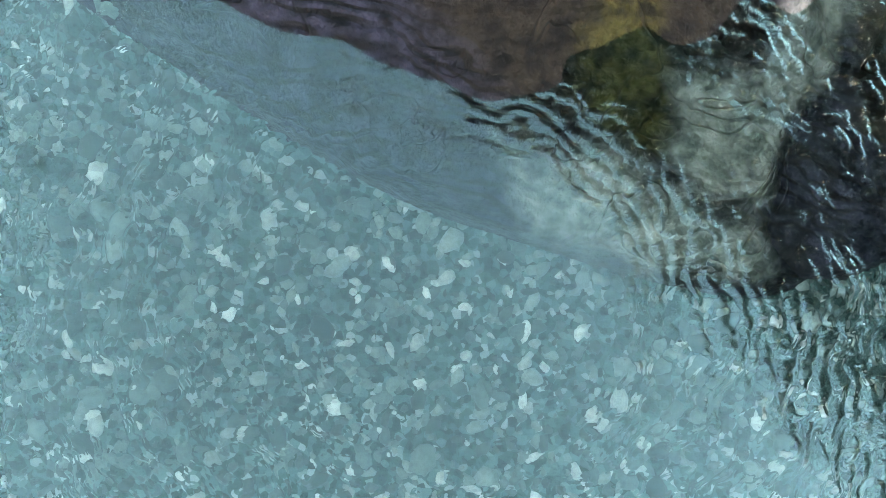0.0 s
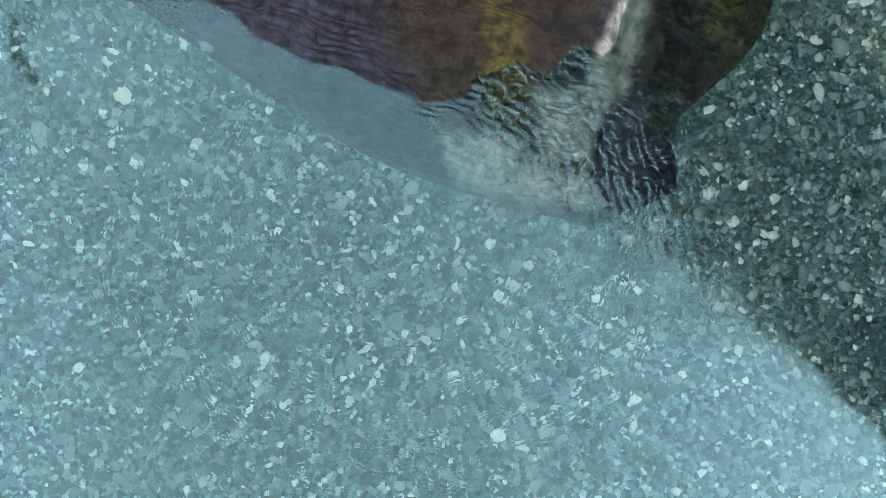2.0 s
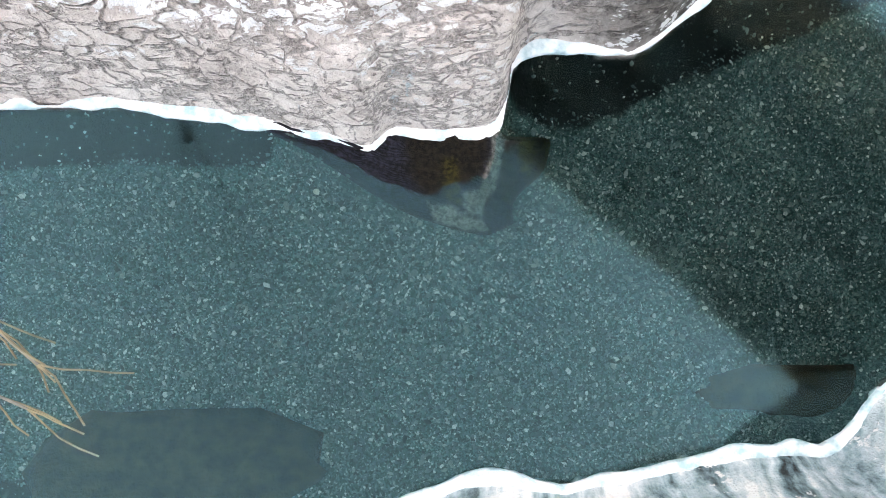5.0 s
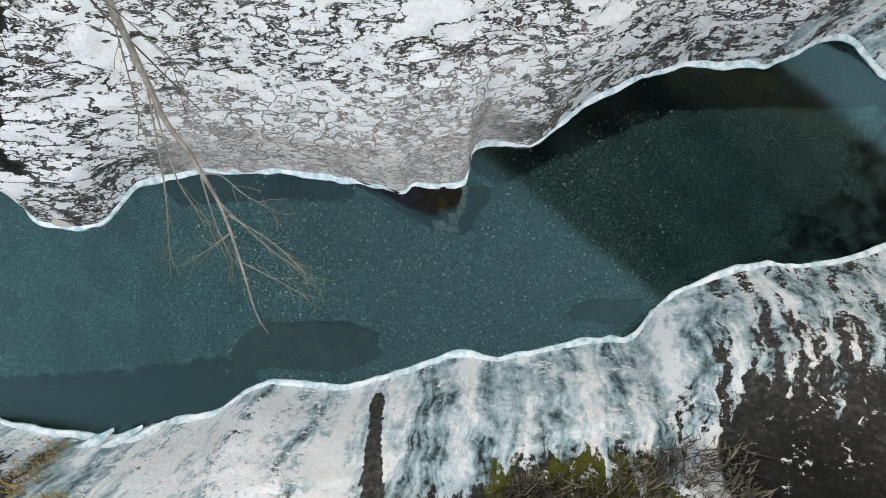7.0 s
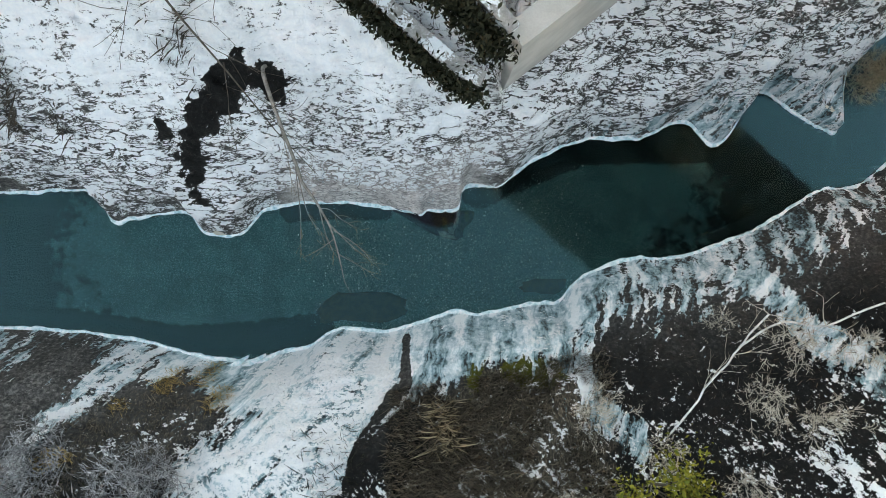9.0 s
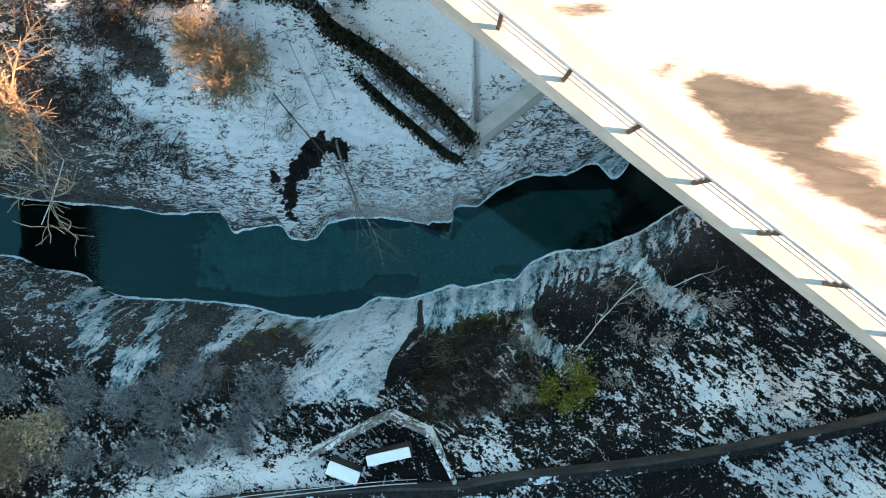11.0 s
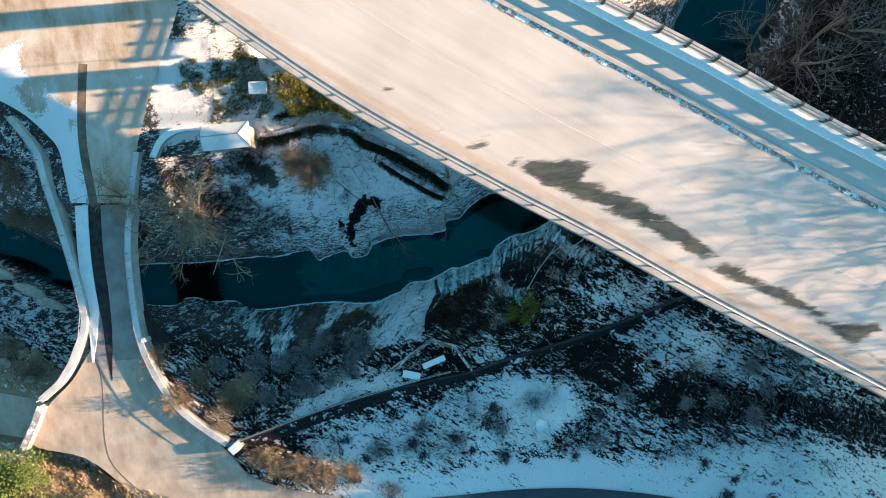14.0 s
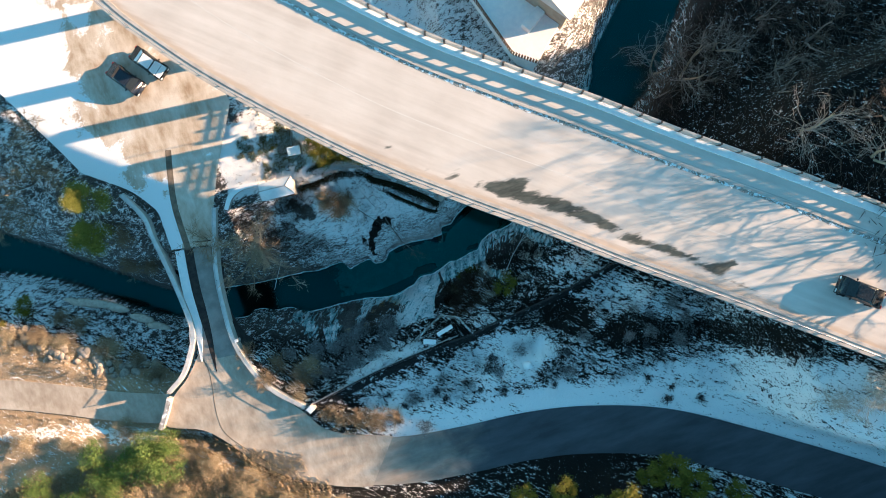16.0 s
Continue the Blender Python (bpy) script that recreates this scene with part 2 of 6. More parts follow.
    M["ground"] = k.done(col, k.calc("SUBTRACT", 0.9, k.calc("MULTIPLY", icy, 0.55)))

    # clear cold stream water
    k = Mat("stream_water")
    k.t.nodes.remove(k.b)
    # slow swell, fine shivers, and rings of small waves round the spot where the drone's wind meets the water
    swell = k.calc("MULTIPLY", k.noise(3.0, k.place((1.0, 0.6, 1), 0.6), 2, 0.5, 0.5), 0.0016)
    shiver = k.calc("MULTIPLY", k.noise(34.0, k.along(0.25, (1.9, 0.8, 1)), 2, 0.5, 0.6), 0.00050)
    rings = k.node("TexWave")
    rings.wave_type, rings.rings_direction = "RINGS", "Z"
    for nm, val in (("Scale", 8.5), ("Distortion", 7.0), ("Detail", 2.0), ("Detail Scale", 1.6), ("Detail Roughness", 0.6)):
        rings.inputs[nm].default_value = val
    off = k.node("Mapping")
    off.inputs["Location"].default_value = (-0.02, 0.10, 0.0)
    k.link(k.warped(k.place(), 6.0, 0.10), off.inputs[0])
    k.link(off.outputs[0], rings.inputs["Vector"])
    dist = k.node("VectorMath", operation="LENGTH")
    k.link(off.outputs[0], dist.inputs[0])
    blown = k.calc("MULTIPLY", k.span(dist.outputs["Value"], 0.15, 0.5), k.span(dist.outputs["Value"], 0.75, 1.45, 1.0, 0.0))
    patchy = k.span(k.noise(3.5, detail=2), 0.36, 0.62, 0.25, 1.0)
    rip = k.calc("ADD", k.calc("ADD", swell, shiver), k.calc("MULTIPLY", k.calc("MULTIPLY", rings.outputs["Fac"], 0.0016), k.calc("MULTIPLY", blown, patchy)))
    bp = k.node("Bump")
    bp.inputs["Strength"].default_value, bp.inputs["Distance"].default_value = 1.0, 1.0
    k.link(rip, bp.inputs["Height"])
    fr, refr, gl, mx = k.node("Fresnel"), k.node("BsdfRefraction"), k.node("BsdfGlossy"), k.node("MixShader")
    fr.inputs["IOR"].default_value = 1.55
    refr.inputs["IOR"].default_value, refr.inputs["Roughness"].default_value = 1.333, 0.0
    refr.inputs["Color"].default_value = (0.80, 1.0, 0.98, 1)
    gl.inputs["Roughness"].default_value = 0.015
    gl.inputs["Color"].default_value = (0.40, 0.92, 1.0, 1)
    for n in (fr, refr, gl):
        k.link(bp.outputs[0], n.inputs["Normal"])
    k.link(fr.outputs[0], mx.inputs[0]), k.link(refr.outputs[0], mx.inputs[1]), k.link(gl.outputs[0], mx.inputs[2])
    k.link(mx.outputs[0], k.out.inputs["Surface"])
    M["water"] = k.m

    k = Mat("pebbles")
    r = k.island()
    spot = k.noise(90.0, detail=3)
    tone = k.ramp(r, (0.0, (0.014, 0.034, 0.036)), (0.35, (0.042, 0.086, 0.09)), (0.62, (0.080, 0.132, 0.135)), (0.86, (0.155, 0.205, 0.205)), (0.985, (0.50, 0.48, 0.46)))
    warm = k.ramp(r, (0.0, (0.024, 0.046, 0.044)), (0.35, (0.072, 0.110, 0.106)), (0.62, (0.118, 0.160, 0.152)), (0.86, (0.20, 0.235, 0.222)), (0.985, (0.54, 0.52, 0.49)))
    tone = k.mix(k.span(k.calc("ADD", k.calc("MULTIPLY", k.noise(0.9, detail=3, warp=0.5), 0.6), k.calc("MULTIPLY", k.noise(4.5, detail=3), 0.4)), 0.40, 0.56), tone, warm)
    k.bump(spot, 0.3, 0.004)
    M["pebble"] = k.done(k.mix(k.span(spot, 0.35, 0.7, 0, 0.35), tone, (0.03, 0.045, 0.045)), 0.6)

    k = Mat("bank_rock")
    lines = k.wave(7.0, k.warped(k.place((0.9, 1.5, 1.2), 0.5), 3.0, 0.35), 5.0, 4.0)
    n2, n3 = k.noise(22.0, detail=5), k.noise(60.0, detail=4)
    c = k.mix(k.span(n2, 0.3, 0.7), (0.003, 0.004, 0.006), (0.024, 0.025, 0.040))
    c = k.mix(k.calc("MULTIPLY", k.span(lines, 0.60, 0.85), k.span(k.noise(2.5, detail=4), 0.35, 0.55, 0.2, 0.95)), c, (0.002, 0.002, 0.002))
    c = k.mix(k.attr("brown"), c, k.mix(k.span(n2, 0.35, 0.65), (0.002, 0.0018, 0.0015), (0.016, 0.0125, 0.008)))
    c = k.mix(k.attr("olive"), c, k.mix(k.span(n2, 0.35, 0.65), (0.006, 0.005, 0.001), (0.050, 0.043, 0.010)))
    c = k.mix(k.calc("MULTIPLY", k.attr("pale"), k.span(k.noise(7.0, detail=5), 0.30, 0.48, 0.3, 1.0)), c, k.mix(k.span(n2, 0.3, 0.7), (0.09, 0.10, 0.085), (0.30, 0.28, 0.25)))
    crack = k.contours(k.noise(3.2, detail=3, warp=0.6), 6.0, -0.035)
    c = k.mix(k.calc("MULTIPLY", crack, 0.3), c, (0.015, 0.015, 0.012))
    k.bump(k.calc("ADD", k.calc("SUBTRACT", k.calc("MULTIPLY", lines, 0.35), crack), k.calc("ADD", n2, n3)), 0.8, 0.03)
    M["bank_rock"] = k.done(c, 0.65)
    M["pale_rock"] = plain("pale_rock", (0.40, 0.36, 0.29), (0.62, 0.57, 0.48), 3, 0.6, 0, 0.5, 30)
    M["dark_stone"] = plain("dark_stone", (0.006, 0.005, 0.004), (0.035, 0.022, 0.010), 6, 0.6, 0, 0.8, 25, 0.02)
    M["grey_stone"] = plain("grey_stone", (0.22, 0.195, 0.16), (0.46, 0.41, 0.34), 2.5, 0.8, 0, 0.6, 25, 0.02, 0.8)

    k = Mat("shelf_ice")
    f, t = k.noise(6.0, detail=5), k.noise(40.0, detail=3)
    k.bump(k.calc("ADD", f, t), 0.4, 0.02)
    k.b.inputs["Subsurface Weight"].default_value = 0.0
    M["ice"] = k.done(k.ramp(f, (0.34, (0.36, 0.54, 0.58)), (0.48, (0.66, 0.78, 0.81)), (0.60, (0.87, 0.89, 0.90))), 0.45)
    M["snow"] = plain("snow_cover", (0.80, 0.82, 0.85), (0.9, 0.9, 0.9), 2.0, 0.8, 0, 0.5, 14, 0.03)

    # viaduct carriageway: pale salted asphalt, dusty, with faint wheel tracks
    k = Mat("salted_asphalt")
    along = k.place((1, 1, 1), 0.0)
    streak = k.noise(1.0, k.along(-0.71, (9.0, 0.8, 1)), 5, 0.6)
    fine = k.noise(60.0, detail=3)
    big = k.noise(0.25, detail=4)
    c = k.ramp(k.calc("ADD", k.calc("MULTIPLY", streak, 0.55), k.calc("MULTIPLY", big, 0.45)), (0.3, (0.47, 0.435, 0.395)), (0.5, (0.58, 0.545, 0.50)), (0.7, (0.68, 0.645, 0.605)))
    k.bump(fine, 0.35, 0.006)
    c = k.mix(k.span(fine, 0.3, 0.8, 0, 0.25), c, (0.28, 0.26, 0.24))
    tongues = k.noise(1.2, k.along(-0.10, (3.0, 0.75, 1)), 6, 0.66, 0.3)
    dirt = k.noise(2.2, k.along(-0.71, (4.0, 0.6, 1)), 5, 0.65)
    sandy = k.span(k.calc("ADD", k.attr("sand"), k.calc("MULTIPLY", k.calc("SUBTRACT", dirt, 0.5), 1.3)), 0.25, 1.0, 0.0, 0.6)
    c = k.mix(sandy, c, k.mix(dirt, (0.24, 0.185, 0.125), (0.46, 0.385, 0.295)))
    soak = k.calc("ADD", k.attr("wet"), k.calc("ADD", k.calc("MULTIPLY", k.calc("SUBTRACT", tongues, 0.5), 1.7), k.calc("MULTIPLY", k.calc("SUBTRACT", fine, 0.5), 0.12)))
    soaked = k.span(soak, 0.44, 0.80)
    c = k.mix(soaked, c, k.mix(k.span(tongues, 0.35, 0.65), (0.045, 0.053, 0.05), (0.10, 0.110, 0.098)))
    crk = k.contours(k.noise(0.16, detail=4, warp=0.7), 5.0, -0.0985)
    c = k.mix(k.calc("MULTIPLY", crk, 0.5), c, (0.12, 0.11, 0.10))
    M["asphalt"] = k.done(c, k.calc("SUBTRACT", 0.85, k.calc("MULTIPLY", soaked, 0.35)))
    M["paint"] = plain("road_paint", (0.54, 0.52, 0.49), (0.66, 0.64, 0.60), 5, 0.7)
    k = Mat("old_road")
    a, b, s = k.noise(0.35, detail=5, warp=0.6), k.noise(45.0, detail=3), k.noise(1.3, k.place((1, 0.5, 1), 0.4), 6, 0.65)
    c = k.ramp(k.calc("ADD", k.calc("MULTIPLY", a, 0.5), k.calc("MULTIPLY", s, 0.5)), (0.32, (0.30, 0.25, 0.19)), (0.5, (0.46, 0.40, 0.32)), (0.66, (0.60, 0.545, 0.46)))
    k.bump(b, 0.35, 0.008)
    M["road"] = k.done(k.mix(k.span(b, 0.3, 0.8, 0, 0.3), c, (0.12, 0.11, 0.10)), 0.85)
    k2 = Mat("lane_tarmac")
    a, b, s = k2.noise(0.4, detail=5, warp=0.5), k2.noise(45.0, detail=3), k2.noise(0.8, k2.place((0.25, 1, 1), -0.3), 5, 0.6)
    gp = k2.node("SeparateXYZ")
    k2.link(k2.place(), gp.inputs[0])
    # pale brown in the west, blending to dark blue-grey towards the east
    paler_west = k2.span(k2.calc("ADD", gp.outputs[0], k2.calc("MULTIPLY", k2.calc("SUBTRACT", a, 0.5), 14.0)), -15.0, 0.0, 1.0, 0.0)
    c = k2.mix(paler_west, k2.ramp(s, (0.3, (0.050, 0.055, 0.068)), (0.7, (0.095, 0.10, 0.12))), k2.ramp(s, (0.3, (0.28, 0.24, 0.19)), (0.7, (0.46, 0.42, 0.36))))
    k2.bump(b, 0.35, 0.008)
    M["tarmac"] = k2.done(k2.mix(k2.span(b, 0.3, 0.8, 0, 0.25), c, (0.05, 0.05, 0.05)), 0.8)
    # darker brown and near-black tones for the narrow strips on the roads
    M["damp_road"] = plain("damp_road", (0.10, 0.085, 0.065), (0.24, 0.20, 0.15), 1.1, 0.75, 0, 0.3, 30)
    M["tarmac_wet"] = plain("near_black_tarmac", (0.016, 0.016, 0.018), (0.06, 0.052, 0.045), 1.5, 0.5, 0, 0.3, 30)
    k = Mat("yard_ground")
    a, b, d = k.noise(0.30, detail=5, warp=0.5), k.noise(5.0, detail=5, rough=0.7), k.noise(0.9, k.place((1, 0.35, 1), -0.5), 5, 0.6)
    base = k.ramp(k.calc("ADD", k.calc("MULTIPLY", a, 0.5), k.calc("MULTIPLY", d, 0.5)), (0.36, (0.32, 0.25, 0.17)), (0.47, (0.50, 0.44, 0.35)), (0.60, (0.66, 0.62, 0.55)))
    sn = k.span(k.calc("ADD", k.attr("rim"), k.calc("ADD", k.calc("MULTIPLY", k.calc("SUBTRACT", a, 0.5), 3.4), k.calc("MULTIPLY", k.calc("SUBTRACT", b, 0.5), 0.9))), 0.45, 0.62)
    k.bump(k.calc("ADD", b, k.calc("MULTIPLY", sn, 0.4)), 0.5, 0.04)
    M["yard"] = k.done(k.mix(sn, base, (0.82, 0.83, 0.85)), 0.85)
    M["concrete"] = plain("concrete", (0.34, 0.33, 0.31), (0.50, 0.48, 0.45), 0.9, 0.8, 0, 0.4, 35)
    # near-black concrete for girders, piers, arch, tanks and the path wall
    M["dark_concrete"] = plain("blackish_concrete", (0.020, 0.020, 0.021), (0.065, 0.063, 0.062), 0.8, 0.85, 0, 0.5, 25)
    M["path"] = with_snow("snowy_path", (0.012, 0.012, 0.013), (0.030, 0.030, 0.031), -0.1, 0.9, 6)
    M["dirty_snow"] = with_snow("dirty_snow", (0.16, 0.145, 0.125), (0.48, 0.45, 0.41), 0.5, 2.2, 9)
    M["stonewall"] = with_snow("snowy_stone_wall", (0.10, 0.095, 0.09), (0.26, 0.24, 0.22), 0.5, 0.9, 6)
    M["snowy_concrete"] = with_snow("snowy_concrete", (0.26, 0.25, 0.24), (0.40, 0.385, 0.365), 0.45, 1.2, 8)
    # the old road darkened in its colour for the shade on the bridge
    M["bridge_road"] = plain("shade_toned_road", (0.20, 0.192, 0.18), (0.34, 0.32, 0.295), 0.7, 0.85, 0, 0.4, 40)
    M["frosty_concrete"] = plain("frosty_concrete", (0.46, 0.46, 0.46), (0.66, 0.67, 0.68), 0.8, 0.8, 0, 0.4, 30)
    M["steel"] = plain("galvanised_steel", (0.40, 0.40, 0.41), (0.55, 0.55, 0.56), 4, 0.5, 0.7, 0.15)
    M["rust"] = plain("dark_steel", (0.04, 0.035, 0.03), (0.10, 0.08, 0.07), 4, 0.7, 0.3, 0.3)
    M["bark"] = plain("grey_bark", (0.05, 0.042, 0.034), (0.14, 0.12, 0.10), 6, 0.9, 0, 0.6, 30)
    M["pale_bark"] = plain("pale_bark", (0.36, 0.32, 0.26), (0.62, 0.57, 0.50), 6, 0.9, 0, 0.6, 30)
    M["grey_bark"] = plain("weathered_bark", (0.13, 0.115, 0.10), (0.32, 0.29, 0.26), 6, 0.9, 0, 0.6, 30)
    M["tan_bark"] = plain("tan_bark", (0.22, 0.175, 0.115), (0.44, 0.37, 0.27), 6, 0.9, 0, 0.6, 30)
    M["snowy_bark"] = plain("snowy_branch", (0.45, 0.44, 0.43), (0.80, 0.80, 0.80), 5, 0.9, 0, 0.5, 30)
    M["twig"] = plain("brown_twigs", (0.15, 0.118, 0.075), (0.33, 0.27, 0.175), 5, 0.9, 0, 0.3, 30)
    for name, a, b in (("leaf", (0.06, 0.075, 0.010), (0.24, 0.22, 0.03)), ("straw_gold", (0.34, 0.23, 0.08), (0.62, 0.46, 0.21)), ("leaf_dark", (0.04, 0.08, 0.016), (0.19, 0.25, 0.055)),
                       ("leaf_gold", (0.24, 0.19, 0.11), (0.50, 0.42, 0.27)), ("leaf_sun", (0.07, 0.085, 0.010), (0.30, 0.30, 0.05)), ("grass_dry", (0.07, 0.06, 0.048), (0.25, 0.215, 0.165)),
                       ("grass_pale", (0.34, 0.28, 0.18), (0.52, 0.45, 0.32)), ("bramble", (0.006, 0.008, 0.004), (0.03, 0.03, 0.016)), ("frost", (0.04, 0.04, 0.04), (0.46, 0.46, 0.47)), ("frost_dim", (0.012, 0.013, 0.015), (0.15, 0.155, 0.165))):
        k = Mat(name)
        M[name] = k.done(k.mix(k.island(), a, b), 0.8)
    for name, c, r in (("paint_black", (0.012, 0.013, 0.016), 0.22), ("paint_navy", (0.02, 0.025, 0.04), 0.25), ("rubber", (0.015, 0.015, 0.015), 0.85),
                       ("car_glass", (0.02, 0.025, 0.03), 0.05), ("lamp_red", (0.35, 0.02, 0.015), 0.3), ("lamp_clear", (0.7, 0.7, 0.7), 0.1), ("rim", (0.35, 0.35, 0.36), 0.35)):
        k = Mat(name)
        M[name] = k.done(k.mix(k.span(k.noise(7.0), 0.4, 0.7, 0, 0.35), c, tuple(v * 1.8 + 0.01 for v in c)), r)
    M["roof_metal"] = plain("snowy_roof", (0.62, 0.64, 0.66), (0.82, 0.83, 0.84), 0.8, 0.7, 0, 0.3, 12)
    M["plaster"] = plain("house_plaster", (0.38, 0.33, 0.27), (0.48, 0.43, 0.36), 1.5, 0.9)
    M["planks"] = plain("brown_boards", (0.10, 0.06, 0.035), (0.20, 0.13, 0.08), 3, 0.8, 0, 0.5, 30)


make_materials()


# ---- mesh kit ----
def mesh_from(name, verts, faces, mats, smooth=False, index=None):
    me = bpy.data.meshes.new(name)
    me.from_pydata([tuple(v) for v in verts], [], faces)
    for m in (mats if isinstance(mats, (list, tuple)) else [mats]):
        me.materials.append(M[m])
    if smooth:
        me.polygons.foreach_set("use_smooth", [True] * len(faces))
    if index:
        me.polygons.foreach_set("material_index", index)
    me.update()
    return me


def thing(name, label, category, group="", kind="", at=(0, 0, 0)):
    ob = new(name)
    ob.empty_display_size = 0.2
    ob.location = at
    return tagged(ob, label, category, group, kind)


def part(name, shape, material, parent=None, label="", smooth=False, at=None):
    """Links one (verts, faces) shape as ONE mesh object under a thing or a part."""
    ob = new(name, mesh_from(name, shape[0], shape[1], material, smooth))
    if parent is not None:
        ob.parent = parent
    if at is not None:
        ob.matrix_basis = at if isinstance(at, Matrix) else Matrix.Translation(at)
    return tagged(ob, label) if label else ob


def join(*shapes):
    v, f = [], []
    for a, b in shapes:
        n = len(v)
        v += list(a)
        f += [tuple(i + n for i in q) for q in b]
    return v, f


def moved(shape, m):
    return [m @ Vector(p) for p in shape[0]], shape[1]


def box(cx, cy, cz, sx, sy, sz, turn=0.0, bevel=0.0):
    """A block with chamfered upright and upper edges."""
    b = min(bevel or 0.08 * min(sx, sy, sz), 0.49 * min(sx, sy, sz))
    hx, hy, hz = sx / 2, sy / 2, sz / 2
    ring = lambda i, z: [(-hx + i, -hy + b, z), (-hx + b, -hy + i, z), (hx - b, -hy + i, z), (hx - i, -hy + b, z),
                         (hx - i, hy - b, z), (hx - b, hy - i, z), (-hx + b, hy - i, z), (-hx + i, hy - b, z)]
    v = ring(0, -hz) + ring(0, hz - b) + ring(b * 0.8, hz)
    f = [tuple(range(7, -1, -1)), tuple(range(16, 24))]
    for r in (0, 8):
        f += [(r + i, r + (i + 1) % 8, r + 8 + (i + 1) % 8, r + 8 + i) for i in range(8)]
    return moved((v, f), Matrix.Translation((cx, cy, cz)) @ Matrix.Rotation(turn, 4, "Z"))


def tube(points, radii, sides=5, cap=True):
    pts = [Vector(p) for p in points]
    v, f = [], []
    for i, p in enumerate(pts):
        d = (pts[min(i + 1, len(pts) - 1)] - pts[max(i - 1, 0)])
        d = d.normalized() if d.length > 1e-6 else Vector((0, 0, 1))
        a = d.cross(Vector((0, 0, 1)) if abs(d.z) < 0.9 else Vector((1, 0, 0))).normalized()
        b = d.cross(a)
        r = radii[i] if isinstance(radii, (list, tuple)) else radii
        v += [p + r * (math.cos(q) * a + math.sin(q) * b) for q in (2 * math.pi * j / sides for j in range(sides))]
    for i in range(len(pts) - 1):
        for j in range(sides):
            k = (j + 1) % sides
            f.append((i * sides + j, i * sides + k, (i + 1) * sides + k, (i + 1) * sides + j))
    if cap:
        f += [tuple(range(sides - 1, -1, -1)), tuple(range((len(pts) - 1) * sides, len(pts) * sides))]
    return v, f


def strip(left, right, z_top, thick):
    """A slab between two edge lines of (x, y), with a level or varying top."""
    n = len(left)
    zt = z_top if isinstance(z_top, (list, tuple)) else [z_top] * n
    v = [(*left[i], zt[i]) for i in range(n)] + [(*right[i], zt[i]) for i in range(n)]
    v += [(*left[i], zt[i] - thick) for i in range(n)] + [(*right[i], zt[i] - thick) for i in range(n)]
    f = []
    for i in range(n - 1):
        a, b, c, d = i, i + 1, n + i + 1, n + i
        f += [(a, d, c, b), (2 * n + a, 2 * n + b, 2 * n + c, 2 * n + d), (a, b, 2 * n + b, 2 * n + a), (d, 2 * n + d, 2 * n + c, c)]
    f += [(0, 2 * n, 3 * n, n), (n - 1, 2 * n - 1, 4 * n - 1, 3 * n - 1)]
    return v, f


def spline(pts, per=6):
    """A smooth line through points of any dimension (Catmull-Rom)."""
    p = [np.array(q, float) for q in pts]
    p = [2 * p[0] - p[1]] + p + [2 * p[-1] - p[-2]]
    out = []
    for i in range(1, len(p) - 2):
        for k in range(per):
            t = k / per
            out.append(0.5 * (2 * p[i] + (p[i + 1] - p[i - 1]) * t + (2 * p[i - 1] - 5 * p[i] + 4 * p[i + 1] - p[i + 2]) * t * t
                              + (3 * p[i] - p[i - 1] - 3 * p[i + 1] + p[i + 2]) * t ** 3))
    return [tuple(q) for q in out] + [tuple(p[-2])]


def evenly(pts, step):
    p = np.array(pts, float)
    s = np.concatenate([[0], np.cumsum(np.linalg.norm(np.diff(p, axis=0), axis=1))])
    u = np.linspace(0, s[-1], max(2, int(round(s[-1] / step)) + 1))
    return [tuple(np.interp(a, s, p[:, k]) for k in range(p.shape[1])) for a in u]


def beside(pts, off):
    """The line moved off metres to its left."""
    p = np.array(pts, float)[:, :2]
    d = np.gradient(p, axis=0)
    d /= np.linalg.norm(d, axis=1)[:, None] + 1e-9
    return [tuple(q) for q in p + off * np.stack([-d[:, 1], d[:, 0]], 1)]


def hashed(ix, iy, seed):
    h = (ix.astype(np.int64) * 374761393 + iy.astype(np.int64) * 668265263 + seed * 144269) & 0x7FFFFFFF
    h = ((h ^ (h >> 13)) * 1274126177) & 0x7FFFFFFF
    return ((h ^ (h >> 16)) & 0xFFFF) / 65535.0


def lumps(x, y, seed=0, octaves=4):
    """Fractal value noise about 0, from -1 to 1."""
    total, amp, norm = np.zeros_like(x, float), 1.0, 0.0
    for o in range(octaves):
        fx, fy = np.floor(x), np.floor(y)
        u, v = x - fx, y - fy
        u, v = u * u * (3 - 2 * u), v * v * (3 - 2 * v)
        a, b = hashed(fx, fy, seed + o), hashed(fx + 1, fy, seed + o)
        c, d = hashed(fx, fy + 1, seed + o), hashed(fx + 1, fy + 1, seed + o)
        total += amp * ((a * (1 - u) + b * u) * (1 - v) + (c * (1 - u) + d * u) * v - 0.5) * 2
        norm, amp, x, y = norm + amp, amp * 0.5, x * 2.03 + 17.1, y * 2.03 + 5.3
    return total / norm


def ease(v, lo, hi):
    t = np.clip((v - lo) / (hi - lo), 0, 1)
    return t * t * (3 - 2 * t)


